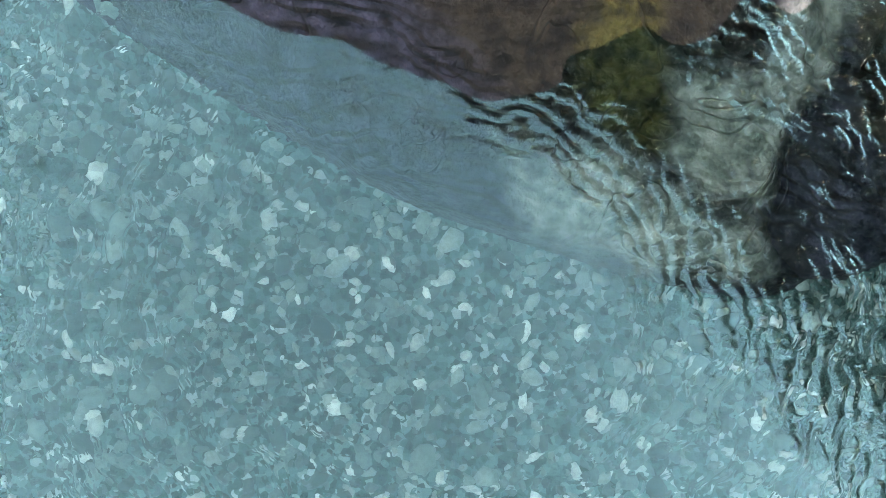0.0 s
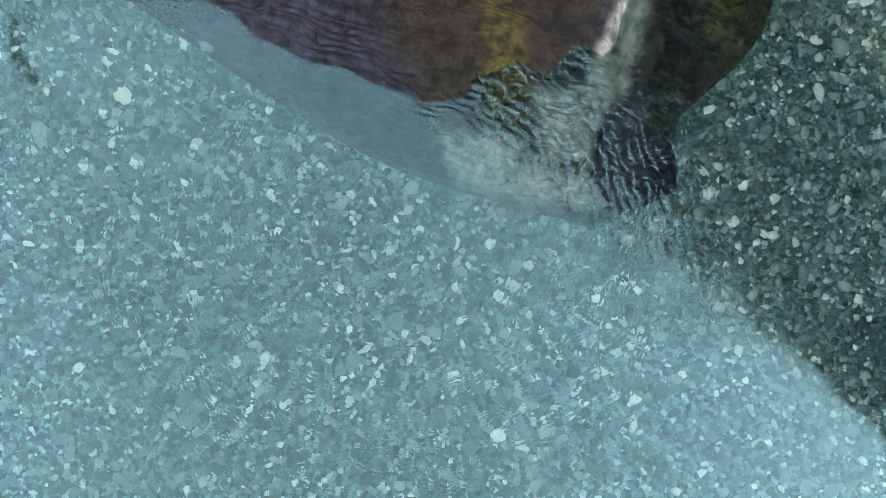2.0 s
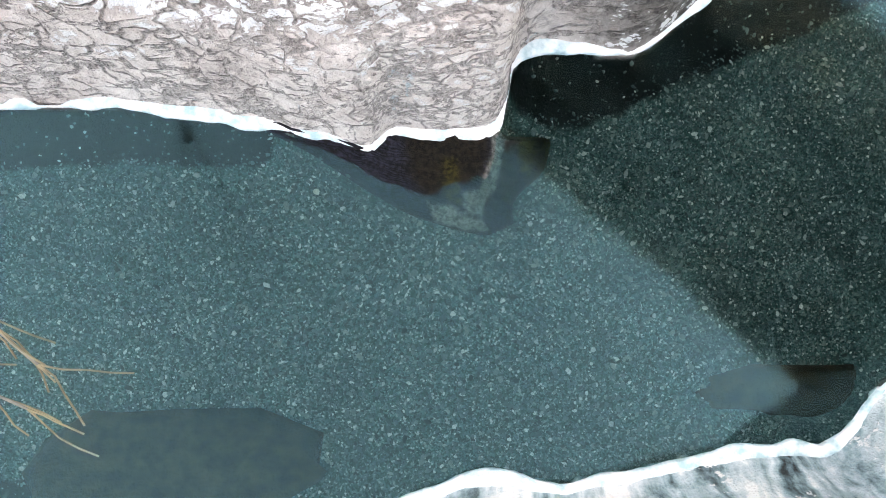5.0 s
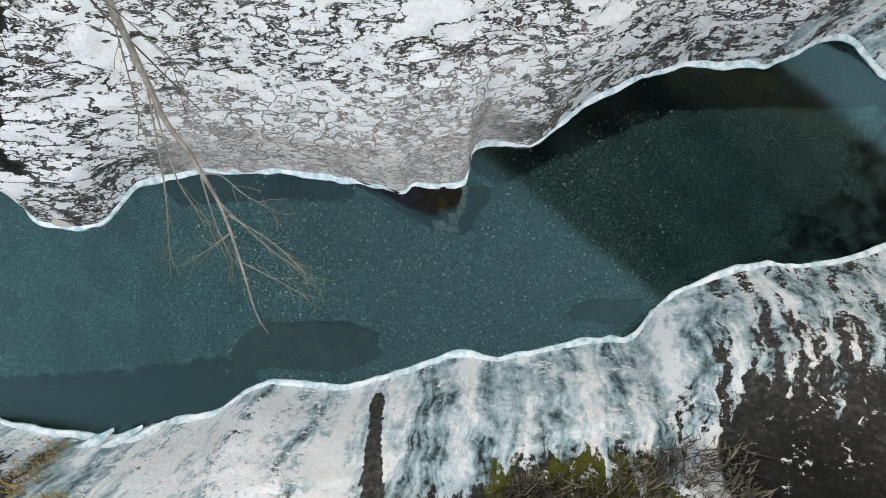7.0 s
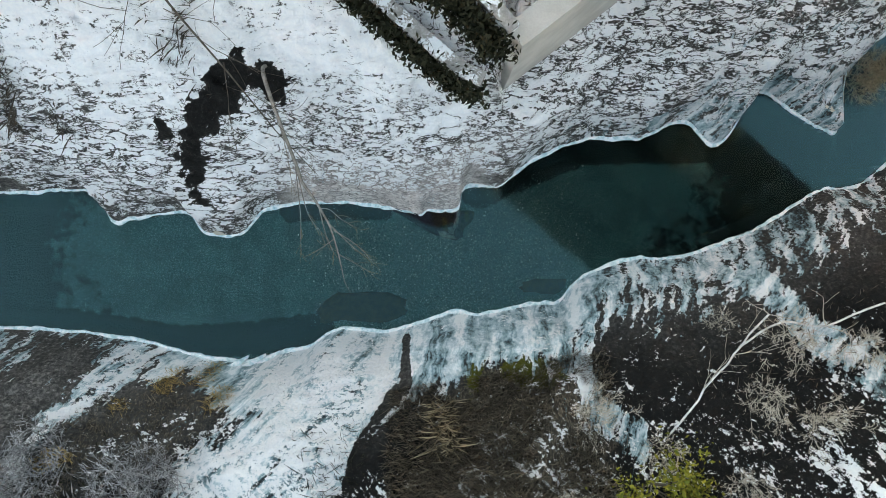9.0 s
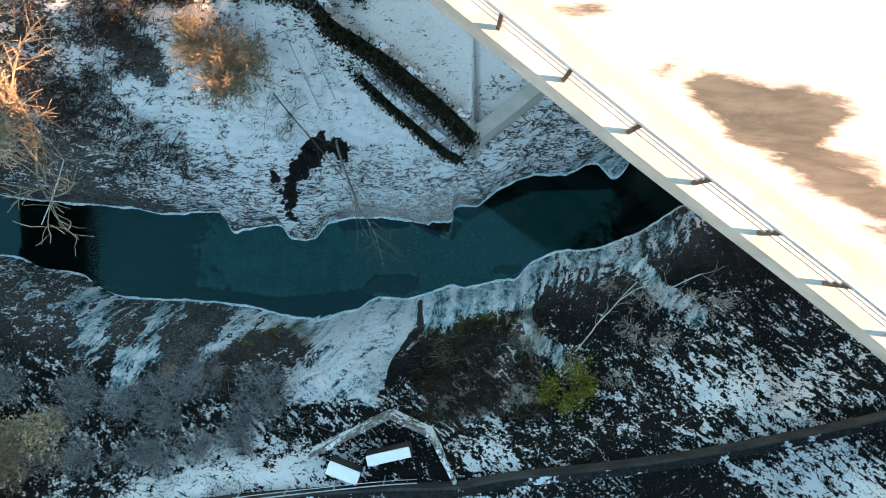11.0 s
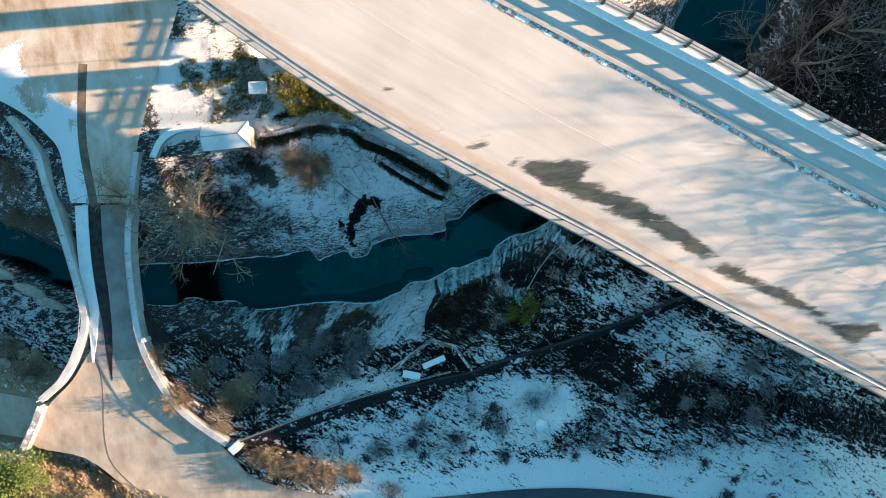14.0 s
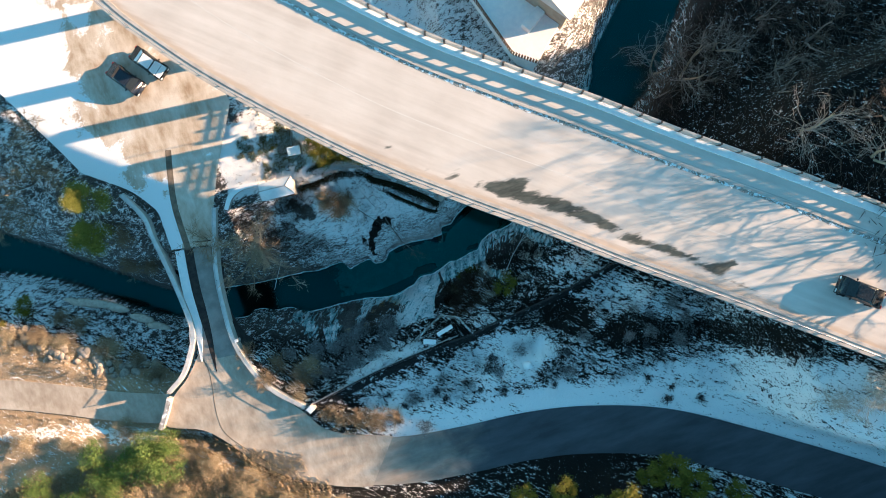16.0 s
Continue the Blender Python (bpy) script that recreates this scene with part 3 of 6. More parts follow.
def away(x, y, pts):
    """Distance from a line of points."""
    best = np.full(np.shape(x), 1e9)
    for (ax, ay), (bx, by) in zip([p[:2] for p in pts[:-1]], [p[:2] for p in pts[1:]]):
        dx, dy = bx - ax, by - ay
        t = np.clip(((x - ax) * dx + (y - ay) * dy) / (dx * dx + dy * dy + 1e-9), 0, 1)
        best = np.minimum(best, np.hypot(x - ax - t * dx, y - ay - t * dy))
    return best


# ---- plan: the stream's two banks, the roads ----
BANK_N = [(-90, 48), (-60, 26), (-52, 19.5), (-46.4, 15.4), (-39.9, 10.1), (-32, 4.4), (-26, 3.3), (-21.7, 2.5), (-17.3, 2.1), (-15.5, 1.7), (-13, 1.7), (-12, 1.6),
          (-11.4, .65), (-10.7, .7), (-8.8, .9), (-8.2, .2), (-6.9, .1), (-6.1, .9), (-5, 1.2), (-3.4, 1.2), (-2.1, 1.08), (-1.1, 0.9), (-0.5, 0.72), (-0.2, .9),
          (.8, .9), (1.1, 1.7), (2.3, 1.7), (3.5, 2.6), (5.5, 3.4), (7.3, 3.4), (8.9, 4), (10.1, 3.1), (11.5, 4.9), (12.8, 4.3), (13.8, 3.7),
          (14.4, 3.7), (14.8, 6), (16.1, 7), (23.6, 11.8), (25.6, 15.5), (30, 20), (60, 48), (90, 70)]
BANK_S = [(-90, 36), (-60, 17), (-53.5, 14.8), (-45, 10.4), (-38, 4.6), (-33, 1.7), (-26.3, -.7), (-24.2, -.3), (-22.2, -1.1), (-19.9, -1.6), (-18.2, -2.7),
          (-15.2, -3), (-12, -3.3), (-9.9, -3.7), (-8.1, -4.2), (-6.7, -4.3), (-5.7, -4.1), (-4.6, -3.8), (-3.5, -3.2), (-1.8, -3.3), (.4, -2.7),
          (1.6, -2.7), (3.2, -2.4), (4.4, -2.3), (5.1, -1.5), (7.1, -.8), (8.7, -.7), (10.7, -.1), (12.8, 1), (13.8, 1.6), (15.2, 1.8), (17.9, 3.5),
          (27.3, 7.6), (33.2, 12.1), (37.4, 17.9), (60, 40), (90, 62)]


def meandered(line, seed):
    """The bank as a smooth line with small ragged bays, ordered by x."""
    out, last = [], -1e9
    for a, b in spline(line, 6):
        if a > last + .01:
            out.append((a, b))
            last = a
    x = np.arange(-89, 89, .12)
    y = np.interp(x, *zip(*out)) + .07 * lumps(x * 1.3, x * 0, seed) + .045 * lumps(x * 4.5, x * 0 + 3, seed)
    return list(zip(x.tolist(), y.tolist()))


BANK_N, BANK_S = meandered(BANK_N, 8), meandered(BANK_S, 9)
ROAD = 8.6
SE_ROAD = spline([(-27, -8.5), (-23, -14.8), (-17, -19.5), (-11, -21.6), (-4, -22.7), (2.5, -23.4), (9, -24.8), (17, -27.8), (24.5, -32.5), (31, -37), (50, -50), (80, -66)])
OLD_ROAD = spline([(-27.5, -9), (-27.2, -5), (-26.7, -1), (-26.4, 4), (-25.6, 9), (-24.5, 14), (-24.5, 19), (-26, 25), (-29, 33), (-36, 48)])
LOW_ROAD = spline([(-35.2, -7.8), (-41, -5.5), (-47, -2.6), (-54, 0.4), (-70, 6), (-90, 14)])
PATH_LINE = spline([(-19.2, -13.1), (-12.2, -12.1), (-7.8, -11.7), (-2.6, -11.3), (.6, -11.2), (3.1, -10.8), (8.6, -10.3), (14, -9.5), (21.3, -8), (28, -6)])
WALL_UP = [(-12.2, 11.3), (-10.8, 11.2), (-7.4, 11.4), (-4.7, 10.4), (-4, 9.5), (-1.6, 7.9), (1, 5.6), (1.9, 4.6)]
WALL_LOW = [(-10.4, 10.6), (-5.5, 10.0), (-4.4, 9.0), (-1.8, 6.4), (.7, 4.2), (1.3, 3.9)]
BEAM = [(1.9, 4.5), (5.2, 7.0)]
DECK = 19.0


GRID = np.arange(-95, 95, .25)


def softened(line, reach=1.6):
    """The bank with its small bays smoothed away, for the slopes above it."""
    y = np.interp(GRID, *zip(*line))
    k = np.exp(-.5 * (np.arange(-24, 25) * .25 / reach) ** 2)
    return np.convolve(np.pad(y, 24, mode="edge"), k / k.sum(), mode="valid")


SOFT_N, SOFT_S = softened(BANK_N), softened(BANK_S)


def bank_n(x):
    return np.interp(x, *zip(*BANK_N))


def bank_s(x):
    return np.interp(x, *zip(*BANK_S))


def ground(x, y):
    """Height of the land, and how far north (or south) of its bank a place lies."""
    slant = np.where(x < -28, 0.8, np.where(x > 15, 0.75, 0.95))
    dn, ds = (y - bank_n(x)) * slant, (bank_s(x) - y) * slant
    dn = np.where(dn > 0, np.maximum(dn + ease(dn, .15, 1.4) * (bank_n(x) - np.interp(x, GRID, SOFT_N)) * slant, np.minimum(dn, .3)), dn)
    ds = np.where(ds > 0, np.maximum(ds + ease(ds, .15, 1.4) * (np.interp(x, GRID, SOFT_S) - bank_s(x)) * slant, np.minimum(ds, .3)), ds)
    wob = 1 + 0.22 * lumps(x * 0.35, y * 0.35, 3)
    zn = np.interp(dn * wob, [0, .12, .3, .55, 1.1, 2.5, 4, 5.5, 8, 11, 40, 120], [-.05, .1, .5, 1.3, 2.2, 3.5, 4.8, 5.8, 7.4, 8.3, 10, 22])
    zs = np.interp(ds * wob, [0, .12, .3, .6, 1.1, 3, 6.7, 8.6, 10, 14, 17, 26, 60, 120], [-.05, .1, .6, 1.5, 2.4, 4.2, 6.0, 7.0, 7.3, 8.8, 8.6, 9.2, 24, 40])
    z = np.where(dn > 0, zn, np.where(ds > 0, zs, -0.3))
    inside = np.minimum(-dn, -ds)
    z = np.where((dn <= 0) & (ds <= 0), -0.30 * ease(inside, -.05, .5) - 0.10 * ease(inside, .4, 1.8) - 0.25 * ease(x, 5, 12) * ease(inside, .3, 1.4), z)
    land = np.maximum(dn, ds)
    # wooded hillside that closes the valley to the east
    hill = ease(x, 25, 42) * np.where(ds > 0, 30, 0) * ease(ds, 3, 18) * (1 - ease(y, -2, 6))
    z = np.where(x > 22, np.minimum(z + hill, np.maximum(16.5 + .247 * (x - 30), 8.8)), z)
    # broken ledges and hummocks
    rough = ease(land, .15, .8)
    z = z + rough * (0.22 * lumps(x * 0.9, y * 0.9, 11) + 0.10 * lumps(x * 2.6, y * 2.6, 12))
    step = z * 2.6 + 0.8 * lumps(x * 0.6, y * 0.9, 21)
    shelf = (np.floor(step) + ease(step - np.floor(step), 0.55, 0.95) - step) / 2.6
    z = z + shelf * rough * np.where(dn > 0, 0.8, 0.35) * ease(-land, -7, -4)
    # garden terraces behind their walls
    low, up = np.interp(x, *zip(*WALL_LOW)), np.interp(x, *zip(*WALL_UP))
    inx = ease(x, -11.5, -9.5) * (1 - ease(x, 1.6, 2.2))
    z = np.where((y > low) & (dn > 0), z + inx * (np.maximum(z, 6.2) - z) * (y < up + 3), z)
    z = np.where((y > up) & (dn > 0), z + inx * (7.7 + 0.05 * lumps(x, y, 31) - z), z)
    inb = ease(x, 1.7, 2.1)
    edge = np.interp(x, [1.9, 5.2, 12], [4.5, 7.0, 11.5])
    z = np.where((y > edge) & (x > 1.7) & (x < 9) & (dn > 0), z + inb * (1 - ease(x, 6, 9)) * (7.4 - z), z)
    yard = (1 - ease(x, -18, -14)) * ease(y, 8, 12) * ease(dn, 6, 10)
    z = z + yard * (ROAD - 0.1 - z) * (1 - ease(away(x, y, OLD_ROAD), 12, 17))
    # roads bed into the slopes
    for line, half, level in ((SE_ROAD, 4.0, ROAD), (OLD_ROAD, 3.6, ROAD), (LOW_ROAD, 2.2, 7.0)):
        w = (1 - ease(away(x, y, line), half, half + 2.2)) * ease(land, 2.2, 5.0)
        z = z + w * (level - 0.12 - z)
    w = (1 - ease(away(x, y, PATH_LINE), 1.0, 2.2)) * (ds > 3)
    z = z + w * (np.interp(x, [-19, -8, 0, 28], [8.3, 7.2, 7.0, 7.3]) - z)
    return z, dn, ds


def ground_at(x, y):
    return float(ground(np.array([float(x)]), np.array([float(y)]))[0][0])


def lines_at(fine, lo, hi, reach, far):
    inner = list(np.arange(lo, hi, fine))
    out, s = [], fine
    p = hi
    while p < far:
        out.append(p)
        s = min(s * 1.12, reach if p < 60 else 40)
        p += s
    back, s, p = [], fine, lo
    while p > -far:
        s = min(s * 1.12, reach if p > -60 else 40)
        p -= s
        back.append(p)
    return np.array(back[::-1] + inner + out)


def inside_by(x, y, ring):
    """Metres by which places lie inside a closed outline (minus: outside)."""
    d = away(x, y, list(ring) + [ring[0]])
    odd = np.zeros(x.shape, bool)
    for (ax, ay), (bx, by) in zip(ring, list(ring[1:]) + [ring[0]]):
        odd ^= ((ay > y) != (by > y)) & (x < (bx - ax) * (y - ay) / (by - ay + 1e-12) + ax)
    return np.where(odd, d, -d)


def silt_at(x, y):
    """Dark silt instead of pebbles along the deeper sides of the stream."""
    a = 1 - ease(away(x, y, [(-16, -2.6), (-9.2, -3.7), (-6.8, -3.6), (-4.2, -3.3)]), .3, .9)
    b = 1 - ease(away(x, y, [(1.6, 1.7), (3.2, 2.4), (5.2, 3.2), (8, 3.3), (14, 3.2)]), .4, 1.0)
    c = 1 - ease(away(x, y, [(-5.2, .9), (-3.2, 1.0), (-1.8, .95)]), .15, .5)
    e = x + 2.2 * lumps(x * .5, y * .5, 57) + .8 * lumps(x * 1.7, y * 1.7, 58)
    d = np.maximum(1 - ease(e, -15.5, -9.5), ease(e, 6.5, 12.5))
    return np.maximum(np.maximum(a, b), np.maximum(c, d))


WHITE_FIELD = [(-6.9, -4.2), (-4.7, -3.5), (-3.1, -3.1), (-1.1, -3.4), (-1.1, -4.8), (-2.3, -6.0), (-2.9, -7.9), (-7.6, -8.0), (-7.6, -6.5), (-5.9, -5.5)]
WHITE_TONGUE = [(-10.4, -3.7), (-9.7, -4.1), (-11.4, -5.6), (-12.3, -7.2), (-12.7, -6.7), (-11.6, -4.8)]
ROCK_WEDGE = [(-14.4, -5.4), (-12.8, -3.4), (-11.2, -3.6), (-11.8, -4.6), (-13.2, -7.1)]
BROWN_TURF = [(-11.0, -5.4), (-9.8, -4.6), (-8.5, -4.3), (-6.6, -5.5), (-7.9, -7.0), (-11.8, -7.6)]


SNOWY = (
    (.60, [(10.2, -6.1), (14.3, -5.5), (17.7, -5.9), (17.4, -8.3), (14.5, -9.2), (11.2, -7.4)]),
    (.62, [(11.9, -10.4), (18.1, -9.2), (21.5, -12.4), (25.8, -17.0), (22.0, -16.7), (16.2, -14.3), (14.1, -11.9)]),
    (.76, [(-14, -13.4), (-1, -12.4), (3.9, -11.7), (8.2, -12.9), (9, -16), (4, -18), (-6, -17.5), (-13, -18)]),
    (.85, [(-16.7, -12.3), (-13.2, -10.0), (-10.2, -9.1), (-7.0, -9.8), (-2.5, -9.8), (-2.5, -11.2), (-11.9, -12.1)]),
    (.70, [(.8, -10.2), (2.4, -8.7), (4.4, -10.4), (2.2, -10.9)]),
    (.84, [(-14, -18.4), (-3.6, -17.6), (4.7, -18.2), (13.4, -19.8), (17.9, -19.6), (27.6, -21.7), (35, -23.5), (40, -36), (24, -33), (9, -24.8), (-4, -22.7), (-12, -21.6)]))
BARE = (
    (.50, [(9.4, -10.4), (12.3, -11.0), (13.9, -13.5), (12.0, -14.9), (9.1, -13.0)]),
    (.65, [(13.0, -15.0), (17.7, -14.6), (22.4, -16.6), (32, -20), (30.6, -21.3), (23.8, -19.3), (15, -17.4)]),
    (1.5, [(-3.3, -11.1), (-1.5, -9.7), (-.9, -9.9), (.4, -11.0)]))


def build_ground():
    xs, ys = lines_at(0.085, -11.0, 12.0, 0.5, 1500), lines_at(0.07, -7.0, 6.5, 0.5, 1500)
    gx, gy = np.meshgrid(xs, ys)
    gz, dn, ds = ground(gx, gy)
    far = ease(np.hypot(gx, gy), 90, 300)
    gz = gz * (1 - far) + far * (14 + 10 * lumps(gx * 0.004, gy * 0.004, 5))
    h, w = gx.shape
    me = bpy.data.meshes.new("ground")
    co = np.stack([gx, gy, gz], -1).reshape(-1, 3)
    me.vertices.add(h * w)
    me.vertices.foreach_set("co", co.ravel())
    i = np.arange(h * w).reshape(h, w)
    quads = np.stack([i[:-1, :-1], i[:-1, 1:], i[1:, 1:], i[1:, :-1]], -1).reshape(-1, 4)
    me.loops.add(quads.size)
    me.loops.foreach_set("vertex_index", quads.ravel())
    me.polygons.add(len(quads))
    me.polygons.foreach_set("loop_start", np.arange(0, quads.size, 4))
    me.polygons.foreach_set("use_smooth", np.ones(len(quads), bool))
    me.update(calc_edges=True)
    x, y, n, s = gx.ravel(), gy.ravel(), dn.ravel(), ds.ravel()
    north, south = n > 0, s > 0
    l1, l2, l0 = lumps(x * 0.5, y * 0.5, 41), lumps(x * 1.7, y * 1.7, 42), lumps(x * 0.22, y * 0.22, 43)
    # places shifted about, so that no cover ends on a straight line
    u = x + 1.1 * l1 + .35 * l2
    v = y + 1.0 * lumps(x * 0.5 + 9, y * 0.5, 44) + .35 * lumps(x * 1.7 + 3, y * 1.7, 45)
    sv = s + .7 * l1 + .3 * l2
    # snow: thick on the north bank's middle, broken to the east and west, thin on the south
    nsnow = np.interp(u, [-60, -30, -18, -14, 1.5, 3.5, 8, 20, 60], [.62, .50, .48, .74, .94, .86, .74, .55, .15])
    nsnow = nsnow - 0.22 * ease(-n, -.9, -.2)
    ku, kv = x + .45 * l2 + .25 * lumps(x * 4, y * 4, 48), y + .35 * lumps(x * 1.7 + 3, y * 1.7, 45) + .25 * lumps(x * 4 + 5, y * 4, 49)
    tongue = np.maximum(ease(inside_by(ku, kv, WHITE_FIELD), -.35, .5), .8 * ease(inside_by(ku, kv, WHITE_TONGUE), -.3, .3)) * south
    wedge = ease(inside_by(ku, kv, ROCK_WEDGE), -.3, .5) * south
    turf = ease(inside_by(ku, kv, BROWN_TURF), -.3, .6) * south
    ssnow = np.interp(u, [-40, -26, -14, -9, -1.2, 5, 9, 14, 30], [.58, .40, .26, .26, .24, .38, .40, .30, .30])
    ssnow = ssnow + .36 * tongue - .12 * wedge + .10 * turf - .1 * (1 - ease(sv, 3.5, 6.0)) * ease(u, 4, 6.5)
    wu, wv = x + .5 * l1 + .3 * l2, y + .5 * lumps(x * 0.5 + 9, y * 0.5, 44) + .3 * lumps(x * 1.7 + 3, y * 1.7, 45)
    ssnow = np.maximum(ssnow, .53 * ease(-y, 11.6, 13.0) * ease(u, -17, -13) * (1 - ease(u, 26, 32)))
    for gain, ring in SNOWY:
        ssnow = np.maximum(ssnow, gain * ease(inside_by(wu, wv, ring), -1.3, 1.3) + .10)
    for loss, ring in BARE:
        ssnow = ssnow - loss * ease(inside_by(wu, wv, ring), -.9, .6)
    lane_edge = away(x, y, SE_ROAD)
    ssnow = np.maximum(ssnow, 1.1 * (1 - ease(lane_edge + .9 * l1 + .4 * l2, 4.2, 7.0)) * ease(x, -14, -10))
    beyond = np.interp(x, [-30, -23, -17, -4, 9, 25, 50], [-12, -15, -19.5, -22.7, -24.8, -33, -50])
    ssnow = np.where(y < beyond, .12 + .3 * ease(x, 14, 22), ssnow)
    woods = ease(x, 24, 32) * ease(y, -14, -6) * south
    ssnow = ssnow - .55 * woods
    snow = np.where(north, nsnow, np.where(south, ssnow, 0)) + 0.10 * l0
    dark_gap = np.full_like(x, 9.0)
    for seg, r in (([(-6.6, 3.8), (-5.6, 4.75)], .34), ([(-4.85, 4.6), (-4.6, 4.5)], .30), ([(-5.6, 4.7), (-4.9, 4.6)], .05), ([(-7.3, 3.1), (-6.6, 3.8)], .12),
                   ([(-7.6, 2.3), (-7.35, 2.9)], .22), ([(-7.75, 1.3), (-7.6, 2.2)], .08), ([(-8.1, 3.3), (-8.1, 3.3)], .12)):
        dark_gap = np.minimum(dark_gap, away(x, y, seg) - r)
    dark_gap = dark_gap + .06 + .34 * lumps(x * 2.6, y * 2.6, 46) + .20 * lumps(x * 8, y * 8, 47)
    snow = snow - 1.3 * (1 - ease(dark_gap, -.08, .30)) * north
    snow = snow - 0.45 * (1 - ease(away(u, v, [(-13.8, 9.3), (-13.3, 8.0)]), .2, 1.2)) * north
    snow = snow - 0.9 * (1 - ease(away(x, y, [(-1.0, -3.6), (-.95, -4.6), (-1.7, -5.4), (-2.2, -6.1), (-2.4, -7.0)]) + 0.12 * l2, .10, .26)) * south
    
    ice = np.where(south, 1.6 * (1 - ease(sv, .5, 2.6)) * np.interp(u, [-30, -12, -4, -2, 4, 6.5, 14, 20], [.08, .26, .8, .86, .84, .40, .30, .27]), 0)
    ice = np.maximum(ice * (1 - wedge) * (1 - .9 * turf), tongue * 0.9)
    for a, b in (((-14.8, -4.0), (-15.6, -7.0)), ((-19, -3), (-17.5, -5.5)), ((9.5, -1), (12.0, -4.0)), ((4.6, -2.6), (4.9, -4.8))):
        ice = np.maximum(ice, 0.7 * (1 - ease(away(u, v, [a, b]) + .3 * l1, .3, 1.1)) * south)
    ice = ice * ease(away(x, y, [(-1.0, -3.5), (-.95, -4.6), (-1.7, -5.4), (-2.2, -6.1), (-2.4, -7.0)]) + 0.12 * l2, .10, .28)
    ice = np.where(north, 0.40 * (1 - ease(n, .2, 1.2)) * ease(x, 2, 5) + 0.3 * ease(x, 6, 10) * (1 - ease(n, 2, 5)), ice)
    moss = (1 - ease(np.hypot((u - 1.6) / .7, (v + 4.0) / .9), .5, 1.3)) + .8 * (1 - ease(np.hypot((u - 3.3) / 1.1, (v + 3.9) / .5), .5, 1.3))
    moss = moss * np.clip(1.3 - .9 * ice, 0, 1)
    moss = np.maximum(moss, (1 - ease(np.hypot((u + 12) / 4.0, (v - 17.8) / 1.9), .4, 1.2)) * .5)
    moss = np.maximum(moss, (1 - ease(np.hypot((u + 7.6) / 2.4, (v - 14.0) / 1.3), .4, 1.2)) * .8)
    plot = ease(y, 11.4, 12.4) * (1 - ease(y, 19, 22)) * ease(x, -21.5, -19) * (1 - ease(x, -1, 2)) * north
    snow = np.maximum(snow, .95 * plot)
    snow = snow - .55 * moss * north
    dry = ease(u, -1.4, -.4) * (1 - ease(u, 4.2, 5.4)) * south * ease(sv, 1.4, 2.4) * (1 - ease(sv, 4.6, 7.0)) * .8
    dry = np.maximum(dry, ease(u, -16, -13) * (1 - ease(u, -7.5, -5.5)) * south * ease(sv, 1.5, 3) * .25)
    dry = np.maximum(dry * (1 - wedge), .5 * turf)
    dry = np.maximum(dry, ease(-u, 16, 22) * south * ease(sv, 5, 9) * .7)
    dry = np.maximum(dry, np.where(y < -9, ease(-x + .4 * (y + 12), 24, 30), 0) * 1.0)
    dry = np.maximum(dry, (1 - ease(np.hypot((u + 8.8) / 2.4, (v - 8.2) / 1.6), .4, 1.2)) * .7)
    facet = ease(u, -5.5, -3.5) * (1 - ease(u, 1.8, 3.2)) * (1 - ease(n + .5 * l2, .7, 1.6)) * north
    snow = snow - (.04 + .30 * (1 - ease(n, .35, .9))) * facet
    # the way meltwater runs down to the bank, fanned
    flow = x + np.interp(x, [-20, -14, -8, -4.5, -1, 3, 5, 9, 16], [.5, .7, 1.25, 1.2, .25, .15, .45, .8, .7]) * s
    silt = silt_at(x, y)
    straw = np.where(y < np.interp(x, [-60, -35, -29, -24, -16], [-7, -10, -15, -20.5, -25]) + .4 * l2, 1.0, 0) * (x < -14) + np.where((x < -33) & south & (s + .8 * l1 > 5.0), 1.0, 0)
    dry = np.maximum(dry, .9 * np.clip(straw, 0, 1))
    verge = 1 - ease(away(u, v, [(-56, -4.2), (-46.5, -6.2), (-38, -9.8), (-33.5, -12.0), (-29.3, -16.0), (-24.5, -20.8)]), .3, .9)
    snow = np.where(straw > .5, .08 + .5 * verge, snow)
    bed = ((n <= 0.02) & (s <= 0.02)) * 1.0
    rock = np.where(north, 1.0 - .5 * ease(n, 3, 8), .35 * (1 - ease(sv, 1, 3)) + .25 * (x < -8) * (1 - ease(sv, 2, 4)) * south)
    rock = np.maximum(rock, .9 * wedge + .5 * turf)
    rock = rock - 1.0 * (1 - ease(dark_gap, .1, .5)) * north
    ledges = np.where(north, .22 + .16 * ease(l0 + .3 * l1, 0, .3) + .62 * (1 - ease(n + .8 * l1, 1.9, 3.8)) + .35 * ease(u, 2.5, 5) * (1 - ease(n, 4, 6)), .12)
    ledges = np.clip(np.maximum(ledges, .9 * wedge + .5 * turf), 0, 1)
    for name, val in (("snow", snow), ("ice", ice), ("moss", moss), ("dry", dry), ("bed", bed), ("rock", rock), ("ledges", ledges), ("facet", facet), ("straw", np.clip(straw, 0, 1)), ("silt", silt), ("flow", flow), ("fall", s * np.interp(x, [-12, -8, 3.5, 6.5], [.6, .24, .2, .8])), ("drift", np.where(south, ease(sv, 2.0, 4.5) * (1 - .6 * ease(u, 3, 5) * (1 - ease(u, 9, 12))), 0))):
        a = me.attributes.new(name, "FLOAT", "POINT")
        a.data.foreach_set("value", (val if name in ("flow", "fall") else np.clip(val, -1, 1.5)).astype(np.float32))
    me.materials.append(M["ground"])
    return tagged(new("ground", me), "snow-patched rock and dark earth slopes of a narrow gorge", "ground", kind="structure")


build_ground()


